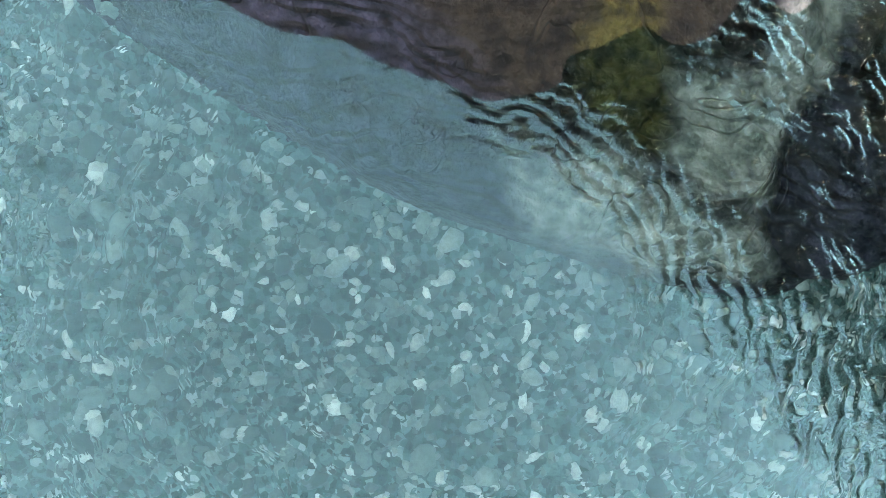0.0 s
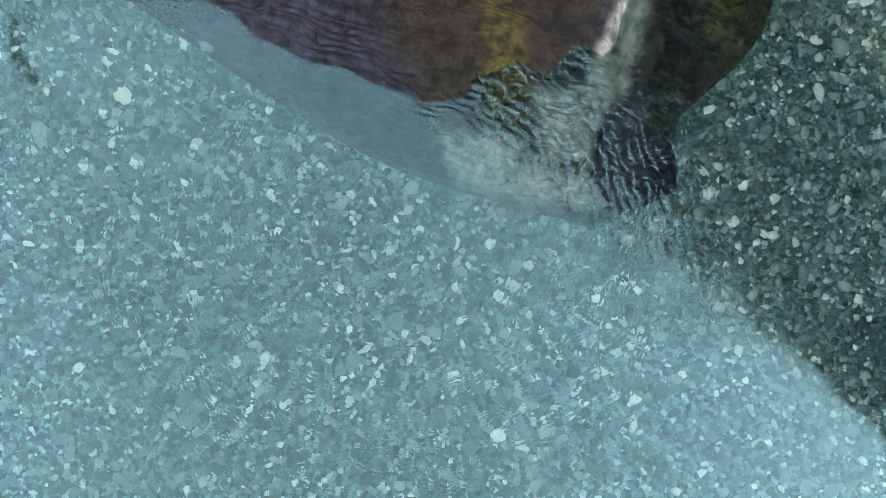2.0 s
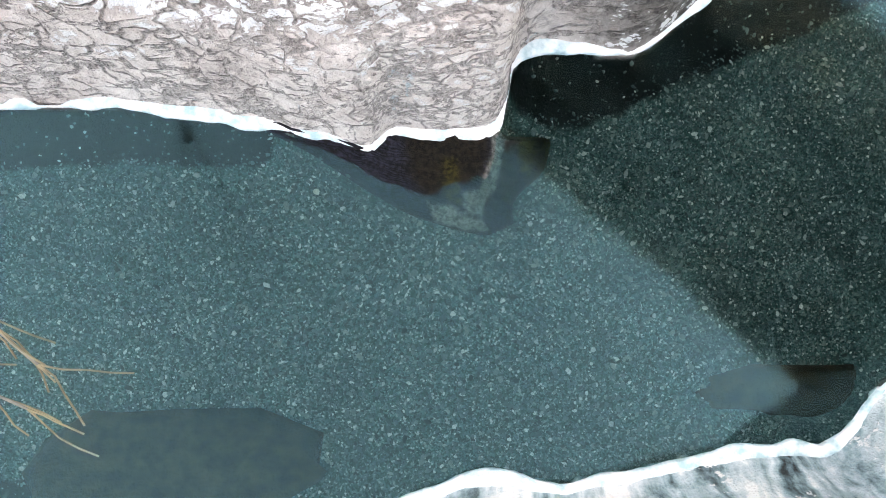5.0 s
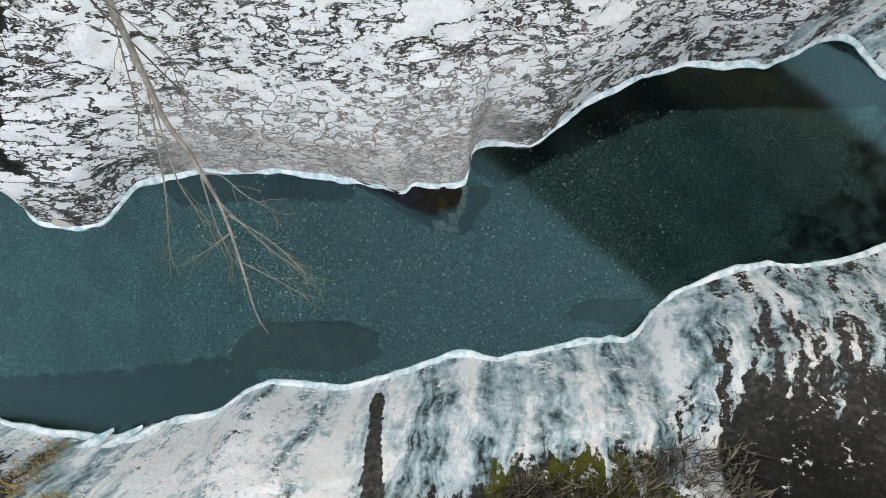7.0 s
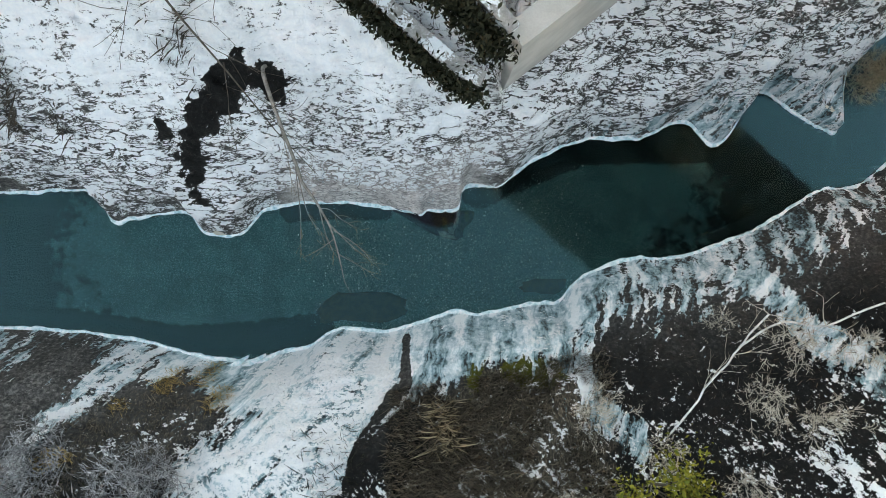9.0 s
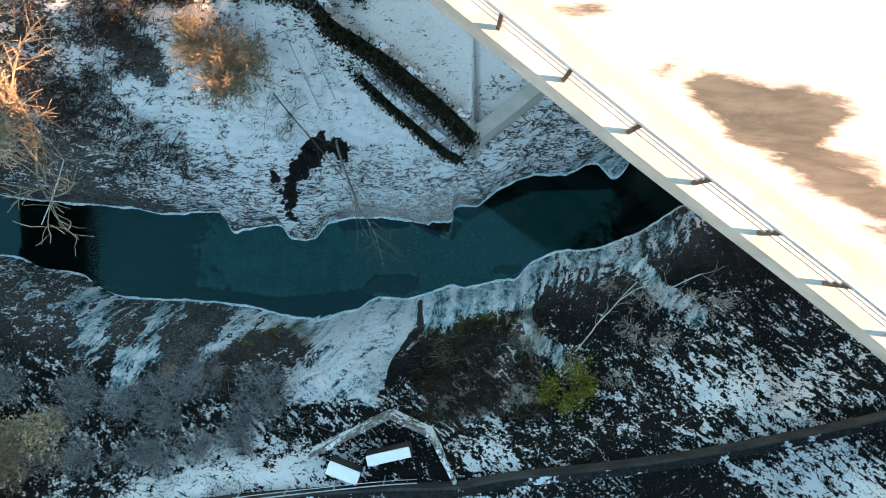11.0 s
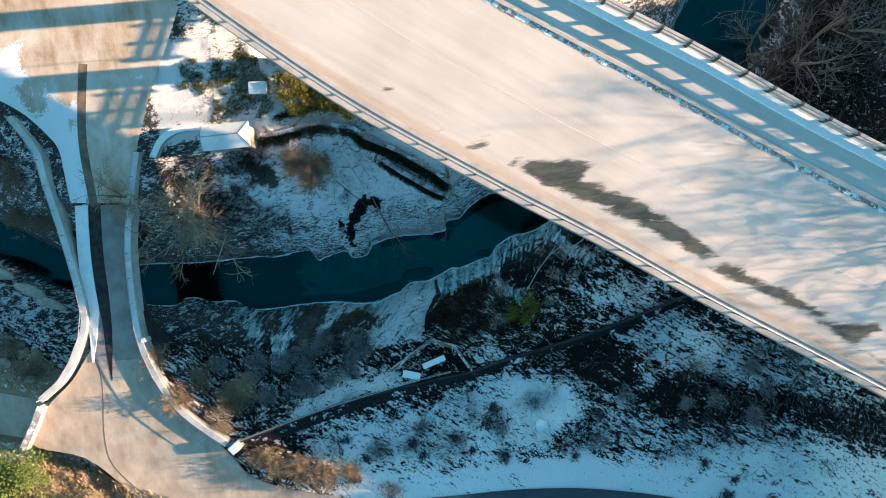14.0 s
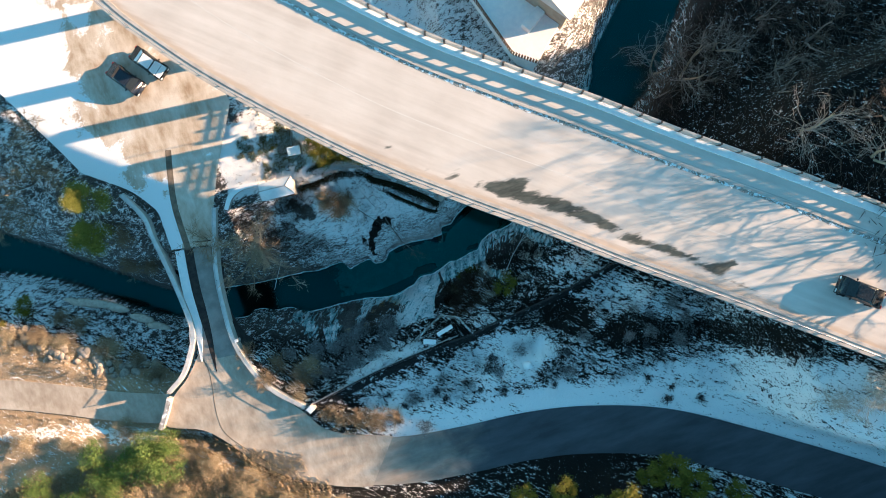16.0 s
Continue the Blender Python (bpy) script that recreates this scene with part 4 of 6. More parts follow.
def build_water():
    xs = np.concatenate([np.arange(-90, -20, 2.0), np.arange(-20, 20, .5), np.arange(20, 90, 2.0)])
    v, f = [], []
    for x in xs:
        v += [(x, float(bank_s(x)) - .6, 0), (x, float(bank_n(x)) + .6, 0)]
    f = [(2 * i, 2 * i + 2, 2 * i + 3, 2 * i + 1) for i in range(len(xs) - 1)]
    ob = new("water", mesh_from("water", v, f, "water"))
    ob.visible_shadow = False
    return tagged(ob, "clear cold teal stream with fine ripples", "water", kind="structure")


build_water()


def ice_shelf(line, side, label):
    """A rim of white ice along a bank, thin at its ragged outer edge."""
    pts = [p for p in evenly(line, 0.07) if -30 < p[0] < 20]
    p = np.array(pts)
    j = lumps(p[:, 0] * 3.0, p[:, 1] * 3.0, 51 + side, 5)
    wide = np.clip(0.17 + 0.22 * lumps(p[:, 0] * .8, p[:, 1] * .8, 55 + side) + .10 * lumps(p[:, 0] * 2.7, p[:, 1] * 2.7, 57 + side), .035, .5)
    rows = []
    for o, z in ((0.0, -.03), (0.0, .03), (.05, .065), (.6, .085), (1.3, .07)):
        off = side * (o * wide - 0.05 * j - 0.03 * np.sin(p[:, 0] * 2.1)) if o < .5 else side * o * wide
        q = np.array(beside(pts, 0)) + np.stack([np.zeros(len(p)), off], 1)
        rows.append([(a, b, z + 0.012 * c) for (a, b), c in zip(q, j)])
    n = len(pts)
    v = [q for r in rows for q in r]
    f = []
    for r in range(len(rows) - 1):
        for i in range(n - 1):
            q = (r * n + i, r * n + i + 1, (r + 1) * n + i + 1, (r + 1) * n + i)
            f.append(q if side < 0 else q[::-1])
    return tagged(new("ice_shelf", mesh_from("ice_shelf", v, f, "ice", True)), label, "ice")


ice_shelf(BANK_N, 1, "white ice rim along the rocky bank at the water")
ice_shelf(BANK_S, -1, "white ice rim below the dripping icy bank")


# ---- road viaduct high over the gorge ----
EDGE = evenly(spline([(-33, 62), (-27, 43), (-22.3, 32), (-18.6, 26.2), (-13.5, 19.8), (-4.4, 10.2), (3.9, 3.0), (10.2, -2.1), (16, -7.1), (25, -14.4), (36, -23.7), (60, -44)], 8), 1.0)


def on_deck(off):
    return beside(EDGE, off)


def lane(a, b, top, thick):
    return strip(on_deck(b), on_deck(a), top, thick)


WET = (
    [(-2.3, 10.0), (-1, 10.35), (.1, 10.1), (-.9, 9.6), (-1.8, 9.6)],
    [(2.7, 5.7), (4.2, 6.15), (5.6, 5.95), (4.4, 5.2), (3.2, 4.9)],
    [(5.0, 4.0), (6.2, 4.6), (6.9, 4.4), (5.8, 3.5)],
    [(5.7, 3.4), (6.7, 4.2), (9.2, 3.9), (11.0, 2.9), (10.2, 2.2), (12.2, 1.1), (14.3, -.6), (16.3, -2.8), (18.0, -4.7), (16, -4.3), (12.6, -1.7), (9.8, .5), (7.2, 2.1)],
    [(15.9, -4.5), (17.5, -4.6), (19.2, -5.1), (19.0, -5.6), (20.4, -6.5), (22.8, -8.6), (24.2, -10.0), (21.6, -9.0), (17.2, -5.9)],
    [(21.5, -8.9), (23.5, -9.4), (26.2, -10.0), (26.3, -10.9), (24.6, -11.5), (27.5, -13.6), (29.4, -15.9), (26, -13.3), (23, -10.7)],
    [(-8.1, 15.3), (-7.3, 15.6), (-6.5, 15.2), (-7.1, 14.6)],
    [(1.0, 7.2), (1.7, 7.3), (2.4, 6.9), (1.7, 6.6)],
    [(-15.4, 22.9), (-14.6, 23.3), (-14.0, 22.7), (-14.8, 22.4)])


def carriageway(parent):
    """The traffic lanes, with meltwater stains and sand along the kerb."""
    line = evenly(EDGE, .3)
    offs = np.linspace(.95, 10.2, 34)
    rows = [np.array(beside(line, o)) for o in offs]
    p = np.concatenate(rows)
    n = len(line)
    v = [(a, b, DECK) for a, b in p]
    f = [(j * n + i, j * n + i + 1, (j + 1) * n + i + 1, (j + 1) * n + i) for j in range(len(offs) - 1) for i in range(n - 1)]
    me = mesh_from("carriageway", v, f, "asphalt")
    x, y = p[:, 0], p[:, 1]
    off = np.repeat(offs, n)
    wet = np.zeros(len(p))
    for ring in WET:
        s = inside_by(x, y, ring)
        wet = np.maximum(wet, ease(s, -.5, .9))
    wet = wet * (.3 + .7 * ease(off, 1.0, 1.7))
    sand = 1 - ease(off, .9, 2.1)
    for name, val in (("wet", wet), ("sand", sand)):
        me.attributes.new(name, "FLOAT", "POINT").data.foreach_set("value", val.astype(np.float32))
    ob = new("carriageway", me)
    ob.parent = parent
    return tagged(ob, "pale salted asphalt with dark wet streaks and sand by the kerb")


def build_viaduct():
    v = thing("viaduct", "pale salted concrete road viaduct with railings over the gorge", "bridge")
    part("deck_slab", lane(0.0, 13.4, DECK - .02, 0.6), "concrete", v)
    carriageway(v)
    part("kerb", lane(0.62, 0.95, DECK + .14, .2), "concrete", v)
    part("edge_beam", lane(-0.05, 0.62, DECK + .08, .9), "concrete", v)
    part("kerb", join(lane(10.2, 10.42, DECK + .12, .15), lane(10.55, 10.6, DECK + .135, .03)), "concrete", v)
    part("footway", lane(10.42, 12.3, DECK + .11, .12), "asphalt", v, "snow-dusted footway")
    part("parapet_base", lane(12.3, 12.95, DECK + .30, .5), "snow", v, "snow-topped concrete upstand")
    part("edge_beam", lane(12.95, 13.45, DECK + .12, .75), "concrete", v)
    ridge, base = evenly(EDGE, .22), []
    for o, zz in ((9.90, .0), (10.0, .05), (10.12, .08), (10.30, .17), (10.45, .12)):
        q = np.array(beside(ridge, o))
        sway = .12 * lumps(q[:, 0] * 2.1, q[:, 1] * 2.1, 66, 5) * (o < 10.2)
        q = np.array(beside(ridge, o)) + np.stack([sway, sway], 1)
        lift = zz * (.35 + .6 * lumps(q[:, 0] * 3.0, q[:, 1] * 3.0, 67, 3)) if 0 < zz else np.zeros(len(q))
        base.append([(a, b, DECK + .012 + max(0.0, c)) for (a, b), c in zip(q, lift)])
    m = len(ridge)
    quads = [(r * m + i, r * m + i + 1, (r + 1) * m + i + 1, (r + 1) * m + i) for r in range(4) for i in range(m - 1)]
    part("plough_ridge", ([p for r in base for p in r], quads), "dirty_snow", v, "ragged ridge of dirty ploughed snow along the kerb")
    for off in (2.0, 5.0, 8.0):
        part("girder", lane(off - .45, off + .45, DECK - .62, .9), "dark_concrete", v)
    part("centre_line", lane(5.55, 5.63, DECK + .005, .004), "paint", v, "worn pale centre line")
    # roadside railings
    for off, z0, rails, step, nm in ((0.25, DECK + .08, (.35, .68, 1.0), 2.0, "railing"), (13.05, DECK + .12, (), 1.9, "parapet")):
        line = evenly(on_deck(off), step)
        r = part(nm, ([(0, 0, 0)], []), "steel", v)
        for zz in rails:
            rad = .05 if zz == rails[-1] else .035
            part("rail", tube([(*q, z0 + zz) for q in line], rad, 5), "steel", r)
        if not rails:
            part("middle_rail", strip(beside(line, .07), beside(line, -.07), z0 + .66, .30), "concrete", r)
            part("top_rail", strip(beside(line, .09), beside(line, -.09), z0 + 1.08, .14), "concrete", r)
        tall, w = (rails[-1], .11) if rails else (1.12, .2)
        post = mesh_from("post", *box(0, 0, tall / 2, w, w, tall, 0, .015), "rust")
        for q, w in zip(line[:-1], line[1:]):
            o = new("post", post)
            o.parent = r
            o.matrix_basis = Matrix.Translation((*q, z0)) @ Matrix.Rotation(math.atan2(w[1] - q[1], w[0] - q[0]), 4, "Z")
    # tall columns under the west end, and unseen lattices added to cast ladder shadows
    e = np.array(EDGE)
    for cx, cy in ((1.5, 15.0), (0.0, 20.4), (-6.0, 26.2), (-11.0, 34.0)):
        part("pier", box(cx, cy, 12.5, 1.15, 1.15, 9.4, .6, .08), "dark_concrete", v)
    for cx, cy in ((.6, 13.1), (4.7, 17.8)):
        brace = part("brace", ([(0, 0, 0)], []), "dark_concrete", v)
        for zz in (13.70, 14.03, 14.36):
            part("bar", box(cx, cy, zz, 4.4, .24, .20, 1.03, .02), "dark_concrete", brace)
        for s in (-2.0, -.6, .9):
            part("strut", box(cx + s * .515, cy + s * .857, 14.03, .24, .24, 1.3, 1.03, .02), "dark_concrete", brace)
        for s in (-1.8, 1.8):
            part("hanger", box(cx + s * .515, cy + s * .857, 16.4, .05, .05, 4.2, 1.03, .01), "dark_concrete", brace)
    for i in [i for i in range(len(e)) if e[i, 1] < -12][4::14][:3]:
        a, b = np.array(on_deck(2.0)[i]), np.array(on_deck(11.0)[i])
        turn = math.atan2(b[1] - a[1], b[0] - a[0])
        m = (a + b) / 2
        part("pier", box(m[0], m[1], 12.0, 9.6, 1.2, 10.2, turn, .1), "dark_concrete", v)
    return v


build_viaduct()


# ---- old road bridge, junction, lower roads ----
def build_old_bridge():
    b = thing("old_bridge", "narrow old concrete bridge with low parapets across the stream", "bridge")
    line = [p for p in evenly(OLD_ROAD, .5) if -4.5 < p[1] < 8.5]
    part("road_slab", strip(beside(line, 2.0), beside(line, -2.0), ROAD + .03, .55), "bridge_road", b)
    far = [p for p in evenly(OLD_ROAD, .5) if -5.6 < p[1] < 8.5]
    aside = lambda run, ys, offs: [tuple(np.array(p) + (np.array(q) - np.array(p)) * float(np.interp(p[1], ys, offs))) for p, q in zip(run, beside(run, 1.0))]
    part("footway", strip(beside(line, 1.95), aside(line, [-4.4, 0], [1.9, .95]), ROAD + .12, .1), "snow", b, "snow-covered footway along the parapet")
    part("dark_strip", strip(aside(far, [-5.5, -3.0, 1], [.55, .80, .93]), aside(far, [-5.5, -3, 2], [.5, .25, -.05]), ROAD + .045, .02), "tarmac_wet", b, "dark strip beside the footway")
    w = evenly(spline([(-30.8, 16.6), (-29.3, 13.5), (-29.1, 11), (-28.7, 7.5), (-28.4, 3.7), (-28.3, .4), (-28.9, -1.6), (-31, -4.5), (-33.3, -6.0)], 8), .5)
    e = evenly(spline([(-21.9, 11.9), (-22.7, 9.6), (-24, 5.4), (-24.6, 1.4), (-24.8, -2.9), (-23.9, -6.7), (-22.4, -9.5), (-19.7, -12.4)], 8), .5)
    for ln, out in ((w, -.38), (e, .38)):
        p = part("parapet", strip(ln, beside(ln, out), ROAD + .55, 1.2), "concrete", b)
        part("coping", strip(beside(ln, -out * .12), beside(ln, out * 1.12), ROAD + .64, .09), "frosty_concrete", p, "frosty pale coping")
        rail = evenly(beside(ln, out * .5), 2.0)
        part("rail", tube([(*q, ROAD + 1.05) for q in rail], .035, 5), "steel", p)
        for q in rail:
            part("post", box(q[0], q[1], ROAD + .83, .07, .07, .5), "steel", p)
    # arch under the road
    arc = []
    for i in range(15):
        a = math.pi * i / 14
        arc.append((1.3 - 5.0 * math.cos(a), 2.5 + 5.0 * math.sin(a)))
    v, f = [], []
    for x in (-28.6, -24.4):
        for yy, zz in arc:
            v += [(x, yy, zz), (x, 1.3 + (yy - 1.3) * 1.12, 8.15)]
    n = len(arc) * 2
    for i in range(len(arc) - 1):
        f += [(2 * i, 2 * i + 1, 2 * i + 3, 2 * i + 2), (n + 2 * i, n + 2 * i + 2, n + 2 * i + 3, n + 2 * i + 1), (2 * i, 2 * i + 2, n + 2 * i + 2, n + 2 * i)]
    part("arch", (v, f), "dark_concrete", b)
    return b


build_old_bridge()


def road_sheet(name, left, right, level, material, label, kind="structure"):
    return tagged(new(name, mesh_from(name, *strip(left, right, level, .1), material)), label, "road", kind=kind)


north_end = [p for p in evenly(OLD_ROAD, .8) if p[1] >= 8.0]


def build_yard():
    ys = [p[1] for p in north_end]
    east, west = np.interp(ys, [8, 13, 16, 18, 20, 22, 40], [2.2, 2.9, 4.2, 5.8, 8.0, 10.3, 12]), np.interp(ys, [8, 13, 18, 23, 30, 40], [2.2, 3.4, 6.6, 9.6, 10.5, 11])
    v, f, rim, n = [], [], [], 17
    for j in range(n):
        t = j / (n - 1)
        for i, (e_, w_) in enumerate(zip(east, west)):
            off = -e_ + t * (e_ + w_)
            q = beside(north_end, 1.0)[i]
            c = north_end[i]
            v.append((c[0] + (q[0] - c[0]) * off, c[1] + (q[1] - c[1]) * off, ROAD + .02))
            rim.append(.9 * max(0, off - 1.6) / 4.5 - .2 + .6 * max(0, ys[i] - 27) / 8 - .5 * (ys[i] < 15) + float(1.9 * ease(off, .7, 1.1) * (1 - ease(ys[i], 12, 19))))
    m = len(ys)
    for j in range(n - 1):
        for i in range(m - 1):
            f.append((j * m + i, j * m + i + 1, (j + 1) * m + i + 1, (j + 1) * m + i)[::-1])
    me = mesh_from("yard", v, f, "yard")
    me.attributes.new("rim", "FLOAT", "POINT").data.foreach_set("value", rim)
    return tagged(new("yard", me), "sandy trampled road and parking yard with snow at its edges", "road", kind="structure")


build_yard()
se = evenly(SE_ROAD, .8)
road_sheet("road", beside(se, 2.65), beside(se, -2.65), ROAD, "tarmac", "dark tarmac lane curving along the slope, paler at its west end")
road_sheet("junction", spline([(-28.7, -2.5), (-31.0, -4.9), (-33.4, -6.6), (-35.3, -9.2), (-31.3, -11.2), (-28.6, -14.2), (-26.7, -16.8), (-23.5, -19.5), (-19, -22), (-15.5, -23.2)], 5),
           spline([(-24.9, -2.5), (-24.4, -5), (-24.0, -7), (-22.9, -9), (-21, -11.5), (-19.8, -13.2), (-18.6, -15.2), (-16.5, -16.6), (-14, -17.6), (-11.5, -18.6)], 5),
           ROAD + .012, "road", "sunlit dusty grey road junction")
for dark_strip, half in (([(-24.6, 19.6), (-25.2, 17.4), (-26.0, 13.5), (-26.2, 8.2)], .34), ([(-28.9, -2.9), (-28.6, -5.4), (-29.4, -10.1), (-29.0, -12.6), (-26.6, -15.8), (-24.3, -18.5)], .03)):
    g = evenly(spline(dark_strip, 6), .5)
    road_sheet("dark_strip", beside(g, half), beside(g, -half), ROAD + .03, "damp_road", "darker brown strip in the sandy road")
lo = evenly(LOW_ROAD, 1.0)
road_sheet("lower_road", beside(lo, 1.7), beside(lo, -1.7), 7.0, "road", "lower grey road beside a stone bank")


def wall_line(name, line, top, tall, thick, material, label, cap="snow", category="wall"):
    w = thing(name, label, category)
    part("wall_body", strip(beside(line, thick / 2), beside(line, -thick / 2), top, tall), material, w)
    if cap:
        part("coping", strip(beside(line, thick / 2 + .04), beside(line, -thick / 2 - .04), (np.array(top) + .06).tolist() if isinstance(top, list) else top + .06, .06), cap, w, "snow-covered top")
    return w


wall_line("retaining_wall", [(-33.5, -6.4), (-34.4, -7.8), (-35.6, -9.4)], ROAD + .6, 2.6, .45, "concrete", "pale retaining wall end above the lower road", "snowy_concrete")
wall_line("garden_wall", evenly(WALL_UP, .6), 8.05, 2.4, .24, "stonewall", "snow-topped garden retaining wall on the rocky bank", "snowy_concrete")
wall_line("garden_wall", evenly(WALL_LOW, .6), 6.45, 1.9, .3, "stonewall", "lower snow-topped terrace wall on the rocky bank", "snowy_concrete")
wall_line("abutment_wall", evenly(BEAM, .6), 7.9, 4.0, .6, "concrete", "pale bare concrete abutment wall under the viaduct", None)
wall_line("curved_wall", evenly(spline([(-20.6, 11.2), (-19.6, 12.4), (-18.2, 12.9), (-16.3, 12.7)], 6), .4), 9.0, 1.2, .4, "concrete", "low curved wall beside the shed")

# path along the southern slope, with its wall and handrail
pl = evenly(PATH_LINE, .7)
pz = [float(v) for v in np.interp([p[0] for p in pl], [-19, -8, 0, 28], [8.55, 7.4, 7.2, 7.5])]
wide = np.interp([p[0] for p in pl], [-9, 1], [.5, .12])
road_sheet("footpath", [tuple(np.array(p) + (np.array(q) - np.array(p)) * w) for p, q, w in zip(pl, beside(pl, 1.0), wide)], beside(pl, -.3), [z + .02 for z in pz], "path", "dark slushy footpath along the slope")
wall_line("path_wall", [tuple(np.array(p) + (np.array(q) - np.array(p)) * (w + .16)) for p, q, w in zip(pl, beside(pl, 1.0), wide)], [z + .45 for z in pz], 1.2, .12, "dark_concrete", "low dark wall beside the footpath", None)
hr = thing("handrail", "thin metal handrail beside the snowy footpath", "railing")
hl = [(*p, z) for p, z in zip(beside(pl, .85), pz) if p[0] < -1.0]
part("rail", tube([(a, b, z + 1.0) for a, b, z in hl], .03, 5), "steel", hr)
part("rail", tube([(a, b, z + .6) for a, b, z in hl], .02, 4), "steel", hr)
for a, b, z in hl[::3]:
    part("post", box(a, b, z + .5, .05, .05, 1.05), "steel", hr)


# ---- boulder, stones and pebbles in the stream ----
def stone(sx, sy, sz, seed, rings=7, segs=12, flat=0.0):
    v, f = [], []
    for r in range(rings + 1):
        a = math.pi * r / rings
        for s in range(segs):
            b = 2 * math.pi * s / segs
            q = Vector((math.sin(a) * math.cos(b), math.sin(a) * math.sin(b), math.cos(a)))
            k = 1 + .32 * noise.noise(q * 1.6 + Vector((seed * 3.1, seed, 0))) + .12 * noise.noise(q * 4 + Vector((0, seed, 7)))
            z = q.z * k * sz
            v.append((q.x * k * sx, q.y * k * sy, max(z, -sz * .9) if not flat else min(z, sz * flat)))
    for r in range(rings):
        for s in range(segs):
            t = (s + 1) % segs
            f.append((r * segs + s, (r + 1) * segs + s, (r + 1) * segs + t, r * segs + t))
    return v, f


def bank_boulder():
    """The rock that slopes from under the ice into the stream."""
    rim = spline([(-1.7, 1.05), (-1.1, .74), (-.62, .42), (-.15, .14), (.2, .01), (.6, -.1), (.82, -.1), (.98, .08), (1.08, .3), (1.36, .58), (1.45, .95)], 12)
    n, m = len(rim), 60
    v, f, lift = [], [], []
    for j in range(m + 1):
        t = j / m
        for i in range(n):
            bx, by = -1.7 + 3.15 * i / (n - 1), 1.6
            x, y = rim[i][0] * (1 - t) + bx * t, rim[i][1] * (1 - t) + by * t
            z = -.30 + .36 * min(1.0, t / (.27 if x < .1 else .27 + .2 * min(1.0, (x - .1) / .3))) ** .5 + .03 * noise.noise(Vector((x * 7, y * 7, 2))) + .05 * t * noise.noise(Vector((x * 3.2, y * 3.2, 1))) + .03 * noise.noise(Vector((x * 9, y * 9, 4)))
            z -= .07 * math.exp(-((x - .78 - .1 * y) / .06) ** 2) + .03 * math.sin(9 * (y + .7 * x)) * t * (1 - t) * 2
            v.append((x, y, z))
            lift.append(.012 + .10 * min(t, .25))
    for j in range(m):
        for i in range(n - 1):
            f.append((j * n + i, j * n + i + 1, (j + 1) * n + i + 1, (j + 1) * n + i))
    q = np.array(v)
    q[:, 2] = np.minimum(np.maximum(q[:, 2], ground(q[:, 0], q[:, 1])[0] + np.array(lift)), .07)
    q[:, 2] -= .5 * ease(q[:, 0], .85, 1.0) * ease(q[:, 1], .85, 1.0)
    v = q.tolist()
    me = mesh_from("boulder", v, f, "bank_rock", True)
    q = np.array(v)
    x, y = q[:, 0], q[:, 1]
    w = x + .05 * lumps(x * 6, y * 6, 61) + .03 * lumps(x * 16, y * 16, 62)
    u = y + .05 * lumps(x * 6 + 7, y * 6, 63) + .03 * lumps(x * 16 + 3, y * 16, 65)
    snout = [(.10, .24), (.36, .20), (.52, .11), (.69, .05), (.76, -.09), (.48, -.06), (.25, .0), (.15, .1)]
    vein = [(.44, .33), (.64, .40), (.78, .70), (.80, 1.0), (.92, 1.0), (.90, .70), (.88, .46), (.74, .27), (.70, .05), (.54, .08), (.46, .21)]
    pale = np.maximum(ease(inside_by(w, u, snout), -.03, .05), .9 * ease(inside_by(w, u, vein), -.02, .04))
    middle = [(-.15, .95), (-.05, .45), (.18, .25), (.40, .30), (.62, .42), (.75, .75), (.76, 1.1), (.1, 1.2)]
    brown = np.maximum(ease(inside_by(w, u, middle), -.08, .06), ease(w, .86, .92) * (1 - ease(w + .3 * u, 1.16, 1.30)))
    olive = np.maximum(ease(inside_by(w, u, [(.27, .30), (.34, .2), (.46, .2), (.45, .36), (.40, .7), (.30, .7)]), -.03, .03),
                       ease(w + .3 * u, 1.2, 1.34) * (.6 + .4 * (lumps(x * 7, y * 7, 64) > 0)))
    for name, val in (("pale", pale), ("brown", brown), ("olive", olive)):
        me.attributes.new(name, "FLOAT", "POINT").data.foreach_set("value", np.clip(val, 0, 1).astype(np.float32))
    return tagged(new("boulder", me), "banded purple and olive boulder sloping into the stream", "rock")


bank_boulder()
for nm, (sx, sy, sz), (px, py, pz_), sd, mt, lab in (
        ("boulder", (1.7, .75, .17), (-2.6, -2.65, -.26), 22, "dark_stone", "dark flat boulder under water at the icy bank"),
        ("boulder", (1.3, .34, .16), (4.3, -1.85, -.28), 23, "dark_stone", "dark submerged rock slab beside the ice rim"),
        ("boulder", (.16, .19, .12), (.86, .11, -.17), 3, "bank_rock", "round dark brown stone at the boulder's tip"),
        ("stone", (.035, .04, .03), (-1.09, .37, -.30), 7, "pale_rock", "small white stone on the pebbles under water"),
        ("boulder", (.55, .45, .3), (-7.5, .55, .05), 12, "pale_rock", "pale boulder in the icy rim of the stream"),
        ("boulder", (.35, .4, .25), (-8.0, .75, .1), 13, "pale_rock", "pale icy boulder at the water's edge"),
        ("boulder", (.6, .7, .35), (13.9, 4.6, .15), 14, "pale_rock", "pale snowy boulder in the ice rim")):
    tagged(new(nm, mesh_from(nm, *stone(sx, sy, sz, sd), mt, True)), lab, "rock").location = (px, py, pz_)


